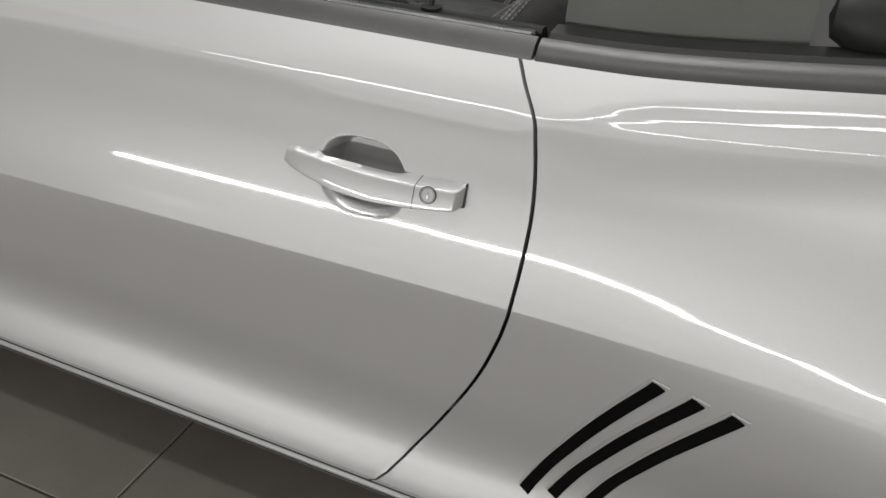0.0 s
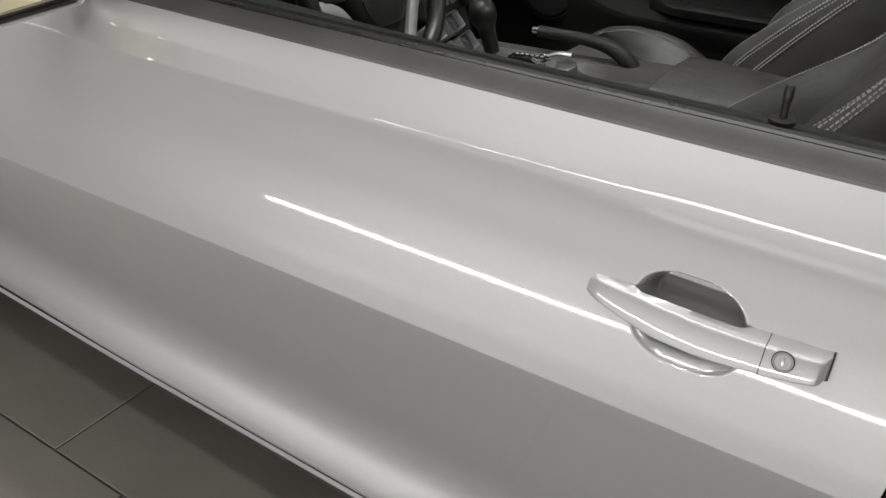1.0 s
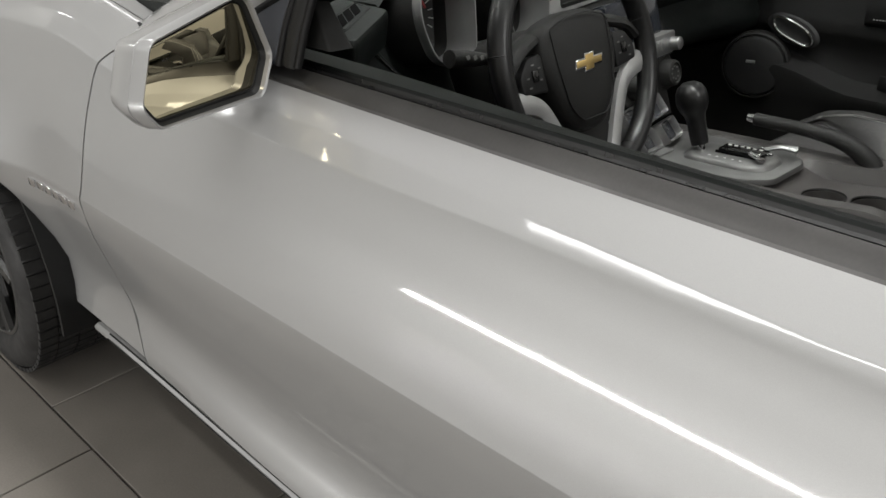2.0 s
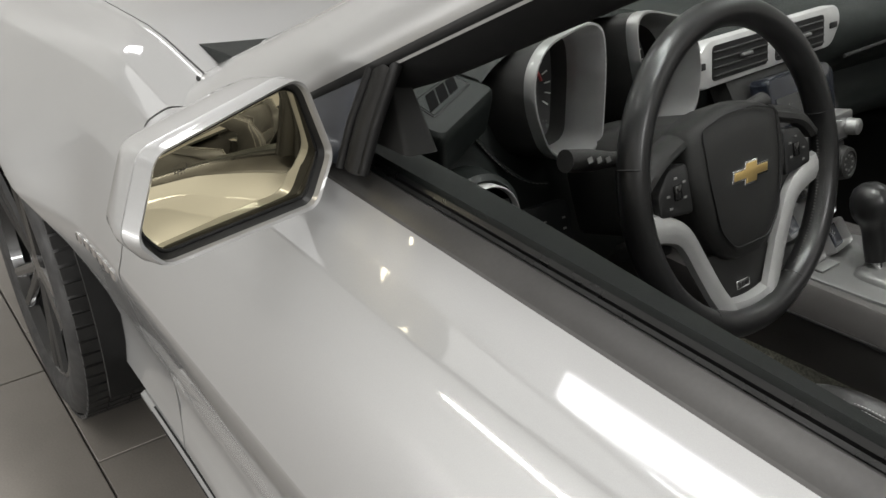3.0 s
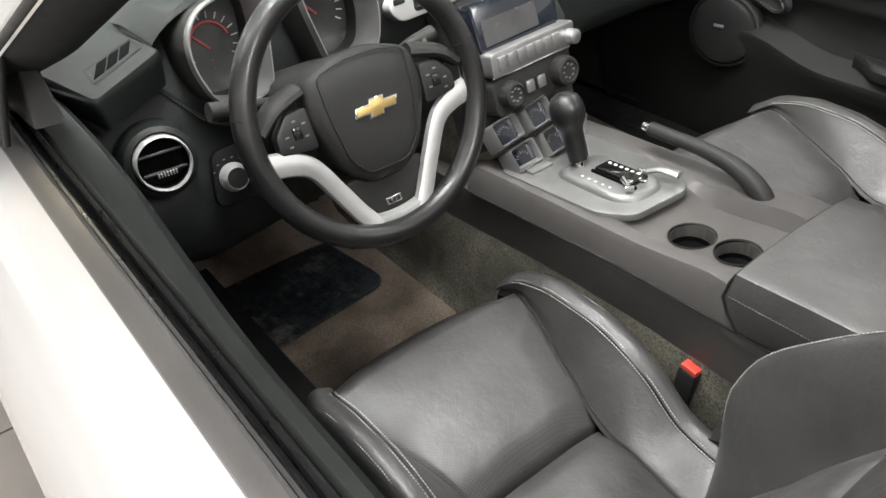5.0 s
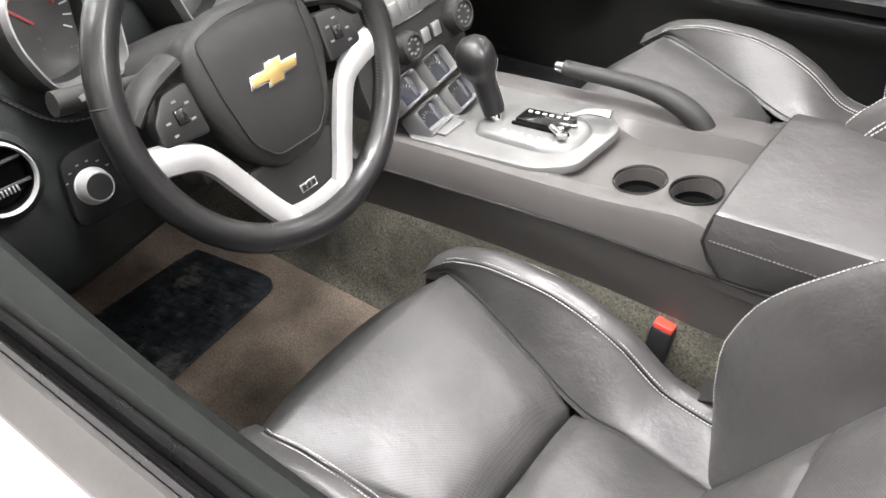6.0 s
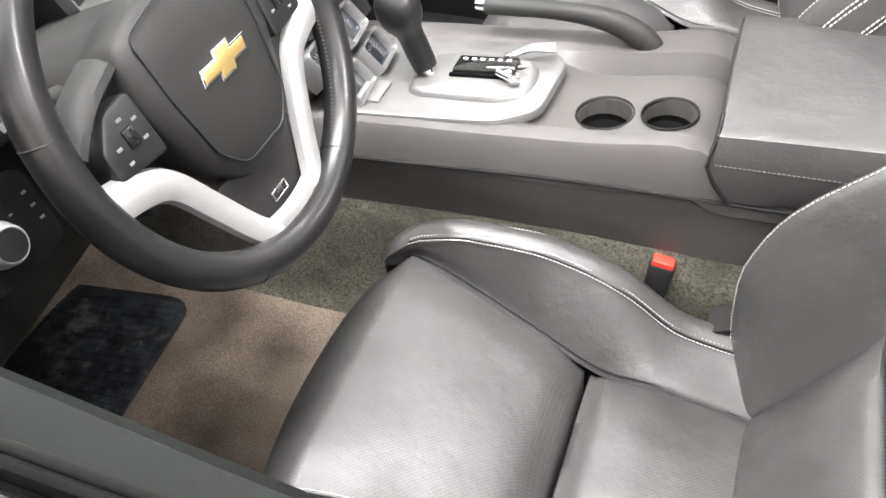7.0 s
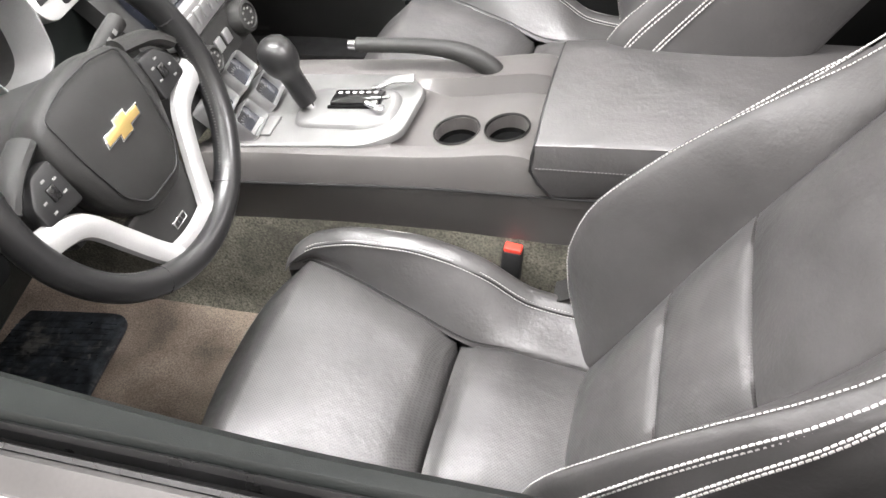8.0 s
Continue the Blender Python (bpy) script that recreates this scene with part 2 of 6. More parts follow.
def grid(bm, rows, close_u=False, close_v=False):
    """Faces over a table of points; u runs along a row, v from row to row."""
    vs = [[bm.verts.new(p) for p in r] for r in rows]
    nv, nu = len(vs), len(vs[0])
    for j in range(nv if close_v else nv - 1):
        for i in range(nu if close_u else nu - 1):
            q = [vs[j][i], vs[j][(i + 1) % nu], vs[(j + 1) % nv][(i + 1) % nu], vs[(j + 1) % nv][i]]
            if len(set(q)) == 4:
                bm.faces.new(q)
    return vs


def shell(bm, rows, thick):
    """A sheet with thickness: outer points, the same moved by the vector or depth inward, and the rim."""
    rows = [[Vector(p) for p in r] for r in rows]
    nv, nu = len(rows), len(rows[0])
    inner = []
    for j in range(nv):
        line = []
        for i in range(nu):
            if isinstance(thick, (tuple, Vector)):
                line.append(rows[j][i] + Vector(thick))
            else:
                du = rows[j][min(i + 1, nu - 1)] - rows[j][max(i - 1, 0)]
                dv = rows[min(j + 1, nv - 1)][i] - rows[max(j - 1, 0)][i]
                nrm = du.cross(dv)
                nrm = nrm.normalized() if nrm.length > 1e-12 else Vector((0, 0, 1))
                line.append(rows[j][i] + nrm * thick)
        inner.append(line)
    a, b = grid(bm, rows), grid(bm, inner)
    ring = [(0, i) for i in range(nu)] + [(j, nu - 1) for j in range(1, nv)] + [(nv - 1, i) for i in range(nu - 2, -1, -1)] + [(j, 0) for j in range(nv - 2, 0, -1)]
    for k in range(len(ring)):
        (j0, i0), (j1, i1) = ring[k], ring[(k + 1) % len(ring)]
        bm.faces.new((a[j0][i0], a[j1][i1], b[j1][i1], b[j0][i0]))


def tube(bm, path, radius, n=10, closed=False, flat=1.0, up=(0, 0, 1), cap=True):
    """A round or oval rod along a path; radius is a number or a function of 0..1."""
    pts = [Vector(p) for p in path]
    m = len(pts)
    rows = []
    for i, p in enumerate(pts):
        a = pts[(i - 1) % m] if closed or i else p
        b = pts[(i + 1) % m] if closed or i < m - 1 else p
        d = (b - a).normalized()
        side = d.cross(Vector(up))
        side = side.normalized() if side.length > 1e-6 else Vector((1, 0, 0))
        top = side.cross(d)
        r = radius(i / max(1, m - 1)) if callable(radius) else radius
        rows.append([p + side * (r * math.cos(2 * math.pi * k / n)) + top * (r * flat * math.sin(2 * math.pi * k / n)) for k in range(n)])
    vs = grid(bm, rows, True, closed)
    if cap and not closed:
        bm.faces.new(vs[0])
        bm.faces.new(vs[-1])


def lathe(bm, profile, n=32, m=Matrix(), cap=True):
    """Profile of (radius, height) pairs turned round the local z axis."""
    rows = [[m @ Vector((max(r, 1e-5) * math.cos(2 * math.pi * k / n), max(r, 1e-5) * math.sin(2 * math.pi * k / n), h)) for k in range(n)] for r, h in profile]
    vs = grid(bm, rows, True)
    if cap:
        bm.faces.new(vs[0])
        bm.faces.new(vs[-1])


def box(bm, sx, sy, sz, m=Matrix(), bev=0.004, seg=2):
    b = bmesh.new()
    bmesh.ops.create_cube(b, size=1.0)
    bmesh.ops.scale(b, vec=(sx, sy, sz), verts=b.verts)
    if bev:
        bmesh.ops.bevel(b, geom=b.edges[:], offset=min(bev, 0.45 * min(sx, sy, sz)), segments=seg, affect="EDGES", profile=0.5)
    join(bm, b, m)


def join(bm, other, m=Matrix()):
    table = {v: bm.verts.new(m @ v.co) for v in other.verts}
    for f in other.faces:
        bm.faces.new([table[v] for v in f.verts])
    other.free()


def plate(bm, outline, thick, m=Matrix(), bev=0.0015):
    """A flat outline in local xy, extruded along local z, with a softened rim."""
    b = bmesh.new()
    lo = [b.verts.new((x, y, 0)) for x, y in outline]
    f = b.faces.new(lo)
    top = bmesh.ops.extrude_face_region(b, geom=[f])
    bmesh.ops.translate(b, vec=(0, 0, thick), verts=[v for v in top["geom"] if isinstance(v, bmesh.types.BMVert)])
    bmesh.ops.recalc_face_normals(b, faces=b.faces)
    if bev:
        es = [e for e in b.edges if abs(e.verts[0].co.z - thick) < 1e-6 and abs(e.verts[1].co.z - thick) < 1e-6]
        bmesh.ops.bevel(b, geom=es, offset=bev, segments=2, affect="EDGES", profile=0.5)
    join(bm, b, m)


def round_outline(pts, r=0.006, n=4):
    """Rounds the corners of a polygon in 2D."""
    out = []
    m = len(pts)
    for i in range(m):
        p, a, b = Vector(pts[i]), Vector(pts[i - 1]), Vector(pts[(i + 1) % m])
        ra, rb = min(r, (a - p).length * 0.45), min(r, (b - p).length * 0.45)
        s, e = p + (a - p).normalized() * ra, p + (b - p).normalized() * rb
        for k in range(n + 1):
            t = k / n
            q = s * (1 - t) ** 2 + p * 2 * t * (1 - t) + e * t * t
            out.append((q.x, q.y))
    return out


def part(name, bm, mat, parent, label="", sharp=38, flip=True):
    if flip:
        bmesh.ops.recalc_face_normals(bm, faces=bm.faces)
    me = bpy.data.meshes.new(name)
    bm.to_mesh(me)
    bm.free()
    me.materials.append(mat)
    for poly in me.polygons:
        poly.use_smooth = True
    me.set_sharp_from_angle(angle=radians(sharp))
    ob = new(name, me)
    ob.parent = parent
    if label:
        ob["label"] = label
    return ob


def stitches(path, length, gap, r, parent, name="stitching", mat=None, lift=0.0):
    """A row of short raised threads along a path."""
    bm = bmesh.new()
    pts = [Vector(p) for p in path]
    acc, nxt = 0.0, 0.0
    for a, b in zip(pts, pts[1:]):
        seg = (b - a).length
        if seg < 1e-9:
            continue
        d = (b - a) / seg
        while nxt < acc + seg:
            s = a + d * (nxt - acc)
            e = s + d * length
            tube(bm, [s, (s + e) / 2 + Vector((0, 0, r * 0.6)), e], r, 5)
            nxt += length + gap
        acc += seg
    return part(name, bm, mat or THREAD, parent, "pale grey thread")


def frame_axes(o, ex, ey):
    """A pose with origin o, x along ex and y along ey."""
    ex, ey = Vector(ex).normalized(), Vector(ey)
    ez = ex.cross(ey).normalized()
    ey = ez.cross(ex)
    m = Matrix((ex, ey, ez)).transposed().to_4x4()
    m.translation = Vector(o)
    return m


# ---- the room ----
bm = bmesh.new()
box(bm, 13.0, 10.0, 0.1, pose(0, 0, -0.062), 0)
floor = tagged(part("floor", bm, GROUT, None), "warm grey porcelain tile floor with dark joints", "floor", kind="structure")
for name, sx, sy, x, y in (("wall_north", 13.2, 0.15, 0, 5.0), ("wall_south", 13.2, 0.15, 0, -5.0), ("wall_east", 0.15, 9.8, 6.5, 0), ("wall_west", 0.15, 9.8, -6.5, 0)):
    bm = bmesh.new()
    box(bm, sx, sy, CEILING + 0.1, pose(x, y, CEILING / 2 - 0.05), 0)
    tagged(part(name, bm, WALL, None), "plain white painted showroom wall", "wall", kind="structure")
bm = bmesh.new()
box(bm, 13.2, 10.2, 0.12, pose(0, 0, CEILING + 0.06), 0)
tagged(part("ceiling", bm, CEIL, None), "plain white painted ceiling over the car", "ceiling", kind="structure")
for sx, sy, sl in STRIPS:
    bm = bmesh.new()
    box(bm, sl, 0.32, 0.07, pose(sx, sy, CEILING - 0.04), 0.01)
    tagged(part("ceiling_light", bm, FIXTURE, None), "long white strip light fixed under the ceiling", "ceiling light", "strip lights")

for sx, sy, sl in SLIM:
    bm = bmesh.new()
    box(bm, sl, 0.16, 0.07, pose(sx, sy, CEILING - 0.04), 0.01)
    tagged(part("ceiling_light_slim", bm, FIXTURE, None), "slim white strip light fixed under the ceiling", "ceiling light", "slim strip lights")

# Housing for the added fill light.
for sx, sy, sl in LONG:
    bm = bmesh.new()
    box(bm, sl, 0.36, 0.05, pose(sx, sy, CEILING - 0.03), 0.01)
    tagged(part("ceiling_light_panel", bm, FIXTURE, None), "added soft fill panel under the ceiling", "ceiling light")

for sx, sl in WALL_STRIPS:
    bm = bmesh.new()
    box(bm, sl + 0.06, 0.06, 0.14, pose(sx, -4.890, WALL_STRIP_Z), 0.01)
    tagged(part("wall_light", bm, FIXTURE, None), "long white strip light fixed on the wall", "wall light", "wall strip lights")

# ---- the car ----
car = tagged(new("car"), "silver metallic convertible car with black interior, roof down", "car")

# body side: height against distance from the middle, and how it changes along the car
SIDE = [(0.296, -0.878), (0.306, -0.898), (0.322, -0.906), (0.342, -0.903), (0.366, -0.890), (0.392, -0.880), (0.42, -0.881), (0.50, -0.899),
        (0.60, -0.921), (0.684, -0.9375), (0.690, -0.938), (0.72, -0.9325), (0.76, -0.9225), (0.80, -0.9095), (0.83, -0.8975), (0.858, -0.8862), (0.871, -0.8800), (0.879, -0.8742), (0.885, -0.8674),
        (0.891, -0.8595), (0.898, -0.8503), (0.908, -0.8372), (0.918, -0.824)]
# the shoulder crease splits in two behind the door: height against place
CREASE_LOW = [(0.085, 0.872), (0.17, 0.8825), (0.20, 0.885), (0.27, 0.887), (0.39, 0.890), (0.90, 0.893)]
CREASE_HIGH = [(0.085, 0.876), (0.14, 0.8903), (0.165, 0.8968), (0.215, 0.9025), (0.287, 0.9065), (0.39, 0.910), (0.90, 0.912)]
LOW_SIDE, HIGH_SIDE = [p for p in SIDE if p[0] <= 0.690], [p for p in SIDE if p[0] >= 0.690]


def side_y(s):
    return curve(LOW_SIDE, s) if s <= 0.690 else curve(HIGH_SIDE, s)


def side(x, s, out=0.0):
    """A point of the car's driver side; s is the height of the plain door section there."""
    up = smooth(0.66, 0.92, s)
    y = side_y(s)
    half = 0.0125 * smooth(-0.10, -0.95, x)
    if abs(s - 0.8805) < half:
        y = lerp(side_y(0.8805 - half), side_y(0.8805 + half), (s - 0.8805 + half) / (2 * half))
    round_off = 0.009 * smooth(-0.30, -0.10, x) * (1 - smooth(0.06, 0.12, x)) * smooth(0.845, 0.87, s) * (1 - smooth(0.895, 0.912, s))
    if round_off > 0:
        y = (side_y(s - 2 * round_off) + side_y(s - round_off) + side_y(s) + side_y(s + round_off) + side_y(min(0.918, s + 2 * round_off))) / 5
    soft = smooth(0.08, 0.45, x) * smooth(0.60, 0.66, s) * (1 - smooth(0.72, 0.78, s))
    y = lerp(y, (side_y(s - 0.035) + side_y(s - 0.018) + y + side_y(s + 0.018) + side_y(s + 0.035)) / 5, soft)
    y += 0.016 * smooth(-0.95, -1.55, x) * (1 - smooth(0.335, 0.385, s)) * smooth(0.285, 0.32, s)
    z = s
    front = max(0.0, -x)
    y += front * lerp(0.013, 0.024, up)
    z -= 0.02 * front * smooth(0.45, 0.69, s) * (1 - smooth(0.69, 0.86, s))
    rear = smooth(0.06, 0.75, x)
    y -= rear * 0.035 * smooth(0.40, 0.60, s) * (1 - 0.5 * up)
    z += rear * 0.060 * up
    low, high = curve(CREASE_LOW, x), curve(CREASE_HIGH, x)
    y += smooth(0.085, 0.20, x) * (0.0042 * smooth(low - 0.055, low, s) - 0.0084 * smooth(low - 0.003, high + 0.003, s))
    hip = smooth(0.10, 0.75, x)
    y += 0.046 * hip * (smooth(0.60, 0.80, s) - 0.4) * smooth(0.40, 0.60, s) * (1 - smooth(0.80, 0.895, s))
    y -= 0.034 * smooth(-1.62, -1.98, x) * smooth(0.36, 0.60, s) * (1 - smooth(0.70, 0.88, s))
    y -= 0.045 * smooth(-1.55, -2.10, x) * smooth(0.55, 0.72, s) * (1 - smooth(0.87, 0.92, s))
    ahead = smooth(-1.30, -1.60, x)
    z += ahead * 0.045 * up
    y -= ahead * 0.012 * up
    return Vector((x, y - out, z))


def side_normal(x, s):
    e = 0.003
    a = side(x + e, s) - side(x - e, s)
    b = side(x, s + e) - side(x, s - e)
    n = a.cross(b).normalized()
    return n if n.y < 0 else -n


def on_side(x, s, lift=0.0):
    return side(x, s) + side_normal(x, s) * lift


REAR_GAP = [(0.296, -0.105), (0.33, -0.074), (0.386, -0.034), (0.467, 0.011), (0.601, 0.072), (0.696, 0.098), (0.781, 0.104), (0.868, 0.090), (0.906, 0.060), (0.918, 0.050)]
FRONT_GAP = [(0.296, -1.435), (0.336, -1.445), (0.39, -1.465), (0.46, -1.480), (0.565, -1.482), (0.674, -1.458), (0.72, -1.442), (0.80, -1.433), (0.86, -1.425), (0.888, -1.405), (0.905, -1.36), (0.918, -1.30)]

heights = sorted(set([round(v, 4) for v, _ in SIDE] + [round(v, 4) for v in spaced(0.44, 0.68, 9)] + [round(v, 4) for v in spaced(0.70, 0.91, 40)] + [round(v, 4) for v in spaced(0.745, 0.850, 71)] + [round(v, 4) for v in spaced(0.858, 0.906, 25)] + [0.686, 0.689, 0.691, 0.694]))


def cup(x, z):
    """Depth of the finger recess behind the handle."""
    r = (abs((x + 0.0885 + 0.12 * (z - 0.79)) / 0.0545) ** 2.5 + abs((z - 0.790) / 0.0400) ** 2.5) ** 0.4
    return 0.032 * (1 - smooth(0.70, 0.985, r))


door = new("door_driver")
door.parent = car
door["label"] = "closed silver door with black belt trim and its window lowered"
bm = bmesh.new()
rows = []
for s in heights:
    a, b = curve(FRONT_GAP, s) + 0.0022, curve(REAR_GAP, s) - 0.0022
    xs = spaced(a, -0.16, 34) + spaced(-0.155, 0.02, 112) + spaced(0.025, b, 8) if b > 0.03 else spaced(a, b, 154)
    row = []
    for x in xs:
        p = side(x, s)
        p.y += cup(x, s)
        row.append(p)
    rows.append(row)
shell(bm, rows, (0, 0.016, 0))
part("door_skin", bm, PAINT, door, sharp=24)

# outer belt trim, window slot and inner sill of the door
BELT_X = (-1.17, 0.062)


def belt(x, dy, dz):
    p = side(x, 0.918)
    return Vector((x, p.y + dy, p.z + dz))


def belt_strip(name, section, mat, x0, x1, label="", n=40, parent=None, widen=0.0):
    """A strip of constant section along the belt line."""
    bm = bmesh.new()
    rows = [[belt(x, dy + (widen * smooth(-0.40, -0.95, x) if dy > 0.05 else 0), dz) for dy, dz in section] for x in spaced(x0, x1, n)]
    vs = grid(bm, rows, True)
    bm.faces.new(vs[0])
    bm.faces.new(vs[-1])
    return part(name, bm, mat, parent or door, label, sharp=30)


belt_strip("belt_trim", [(-0.003, -0.012), (0.0, 0.003), (0.008, 0.012), (0.018, 0.019), (0.0225, 0.017), (0.0225, -0.02)], SILL_TRIM, *BELT_X, "dark grey belt trim")
belt_strip("belt_seal", [(0.023, -0.02), (0.023, 0.018), (0.026, 0.020), (0.029, 0.015), (0.030, -0.02)], BELT_RUBBER, BELT_X[0] + 0.03, BELT_X[1] - 0.01)
belt_strip("window_slot", [(0.030, -0.03), (0.030, 0.004), (0.033, 0.006), (0.037, 0.003), (0.037, -0.03)], RUBBER, BELT_X[0] + 0.04, BELT_X[1] - 0.01)
belt_strip("inner_seal", [(0.037, -0.02), (0.038, 0.014), (0.041, 0.018), (0.044, 0.015), (0.045, -0.02)], BELT_RUBBER, BELT_X[0] + 0.05, BELT_X[1] - 0.01)
belt_strip("inner_sill", [(0.045, -0.04), (0.045, 0.013), (0.048, 0.018), (0.0495, 0.019), (0.060, 0.018), (0.068, 0.010), (0.073, -0.006), (0.076, -0.04)], SOFT, BELT_X[0] + 0.06, BELT_X[1] - 0.005, "charcoal upper door lining", widen=0.026)

# inner door panel
bm = bmesh.new()
rows = []
for s, y in ((0.90, -0.752), (0.86, -0.745), (0.80, -0.742), (0.74, -0.735), (0.70, -0.70), (0.67, -0.672), (0.655, -0.66), (0.64, -0.665), (0.60, -0.70), (0.52, -0.715), (0.42, -0.71), (0.33, -0.735)):
    rows.append([Vector((x, y + 0.02 * max(0, -x) * 0.6, s)) for x in spaced(-1.20, 0.02, 30)])
shell(bm, rows, (0, -0.03, 0))
part("door_lining", bm, PLASTIC, door, "charcoal moulded plastic lining with armrest")
# door end faces close the leaf
for x in (-1.235, 0.028):
    bm = bmesh.new()
    box(bm, 0.012, 0.12, 0.50, pose(x - 0.02, -0.80, 0.64), 0.004)
    part("door_end", bm, PAINT, door)
bm = bmesh.new()
box(bm, 1.16, 0.14, 0.012, pose(-0.61, -0.80, 0.325), 0.003)
part("door_underside", bm, PAINT, door)
# lock pin
bm = bmesh.new()
lathe(bm, [(0.012, 0), (0.012, 0.004), (0.008, 0.006)], 16, pose(-0.074, -0.770, 0.936))
part("pin_collar", bm, PLASTIC, door)
bm = bmesh.new()
lathe(bm, [(0.0035, 0), (0.0035, 0.018), (0.0045, 0.022), (0.0045, 0.032), (0.003, 0.034)], 12, pose(-0.074, -0.770, 0.938))
part("lock_pin", bm, BLACK, door)

# handle
handle = new("door_handle")
handle.parent = door
handle["label"] = "silver painted bow handle with key lock"


GRIP_LOW = [(-0.185, 0.7900), (-0.178, 0.7878), (-0.140, 0.7812), (-0.104, 0.7772), (-0.070, 0.7768), (-0.037, 0.7785), (-0.020, 0.7800), (0.024, 0.7850), (0.034, 0.7870)]
GRIP_TOP = [(-0.185, 0.8018), (-0.178, 0.8040), (-0.140, 0.8045), (-0.104, 0.8040), (-0.068, 0.8032), (-0.028, 0.8034), (0.024, 0.8050), (0.034, 0.8060)]
GRIP_OUT = [(-0.185, 0.0040), (-0.172, 0.0085), (-0.140, 0.0140), (-0.104, 0.0185), (-0.070, 0.0205), (-0.020, 0.0200), (0.0245, 0.0178), (0.027, 0.0160), (0.0315, 0.0045)]


def grip_ring(x, grow=0.0, low=None):
    """Closed section of the handle at x; grow swells it, low caps how far it stands out."""
    a, b, f = curve(GRIP_LOW, x) - grow, curve(GRIP_TOP, x) + grow, curve(GRIP_OUT, x) + grow
    f = f if low is None else min(f, low)
    back = -0.004 + 0.010 * smooth(-0.150, -0.130, x) * (1 - smooth(-0.045, -0.030, x))
    pts = []
    r = 0.0026
    corners = ((f, a, -1, -1), (f - 0.0012, b, -1, 1), (back, b + 0.0025, 1, 1), (back, a + 0.002, 1, -1))
    for k, (o, z, so, sz) in enumerate(corners):
        rr = min(r, 0.45 * abs(f - back))
        for q in (0.0, 0.35, 0.65, 1.0) if k % 2 == 0 else (1.0, 0.65, 0.35, 0.0):
            w = q * math.pi / 2
            pts.append((o + so * rr * (1 - math.sin(w)), z - sz * rr * (1 - math.cos(w))))
    return [side(x, z) + Vector((0, -o, 0)) for o, z in pts]


def grip_loft(xs, grow=0.0, low=None):
    bm = bmesh.new()
    vs = grid(bm, [grip_ring(x, grow, low) for x in xs], True)
    bm.faces.new(vs[0])
    bm.faces.new(vs[-1])
    return bm


part("grip", grip_loft([-0.1846, -0.1836, -0.181] + spaced(-0.178, 0.0245, 46) + [0.0262, 0.028, 0.0315]), PAINT, handle, sharp=34)
# Dark gasket rims, widened so their colour draws the handle's contact shade.
part("handle_gasket", grip_loft(spaced(-0.1820, -0.146, 8), 0.0016, 0.0024), RUBBER, handle, "thin dark gasket, widened as the shade line round the handle")
part("handle_gasket", grip_loft(spaced(-0.031, 0.0328, 12), 0.0022, 0.0036), RUBBER, handle, "thin dark gasket, widened as the shade line round the handle")
part("handle_seam", grip_loft([-0.0188, -0.0180], 0.00025), RUBBER, handle)
m = frame_axes(on_side(-0.0023, 0.7912, -0.0122), (1, 0, 0.02), (0, 0.36, 1))
bm = bmesh.new()
lathe(bm, [(0.0084, 0.026), (0.0084, 0.0303), (0.0080, 0.0312), (0.0074, 0.0312), (0.0070, 0.0302), (0.0066, 0.0308), (0.001, 0.0310)], 32, m)
part("lock_cylinder", bm, LOCK, handle, "satin metal key cylinder")
bm = bmesh.new()
box(bm, 0.0024, 0.0076, 0.0012, m @ Matrix.Translation((0, 0, 0.0309)), 0.0004)
part("key_slot", bm, SATIN, handle)
bm = bmesh.new()
lathe(bm, [(0.0083, 0.0295), (0.0085, 0.0312), (0.0091, 0.0312), (0.0092, 0.0295)], 32, m)
part("lock_ring", bm, BLACK, handle, "dark ring round the key cylinder")

# added dark sheet behind the panel joints, its colour stands for the gap's shade
bm = bmesh.new()
rows = [[side(x, s) + Vector((0, 0.042, 0)) for x in spaced(-1.62, 0.30, 50)] for s in heights[::3] + [0.918]]
shell(bm, rows, (0, 0.004, 0))
part("body_frame", bm, RUBBER, car, "added dark sheet that shades the panel joints")

# rocker lip below the door
bm = bmesh.new()
rows = []
for x in spaced(-1.66, 1.9, 60):
    p = side(x, 0.30)
    rows.append([Vector((x, p.y + dy, p.z + dz)) for dy, dz in ((-0.006, 0.001), (-0.0135, -0.004), (-0.013, -0.011), (-0.004, -0.015), (0.05, -0.018), (0.05, -0.002), (0.01, -0.001))])
vs = grid(bm, rows, True)
bm.faces.new(vs[0]), bm.faces.new(vs[-1])
part("rocker_lip", bm, PAINT, car, sharp=30)
for dy, dz, rr in ((-0.0075, 0.0010, 0.0020), (-0.0140, -0.0075, 0.0012)):
    bm = bmesh.new()
    tube(bm, [side(x, 0.30) + Vector((0, dy, dz)) for x in spaced(-1.60, 1.9, 50)], rr, 6)
    part("rocker_groove", bm, RUBBER, car, "thin dark groove")
bm = bmesh.new()
rows = []
for x in spaced(-1.66, 1.9, 30):
    p = side(x, 0.30)
    rows.append([Vector((x, p.y + dy, p.z + dz)) for dy, dz in ((0.06, -0.012), (0.10, -0.10), (0.40, -0.12), (0.40, 0.0))])
vs = grid(bm, rows, True)
bm.faces.new(vs[0]), bm.faces.new(vs[-1])
part("underbody", bm, RUBBER, car)

# front fender with the wheel arch
ARCH_X, ARCH_Z, ARCH_R = -2.175, 0.345, 0.405
fender = new("front_fender")
fender.parent = car
bm = bmesh.new()
rows = []
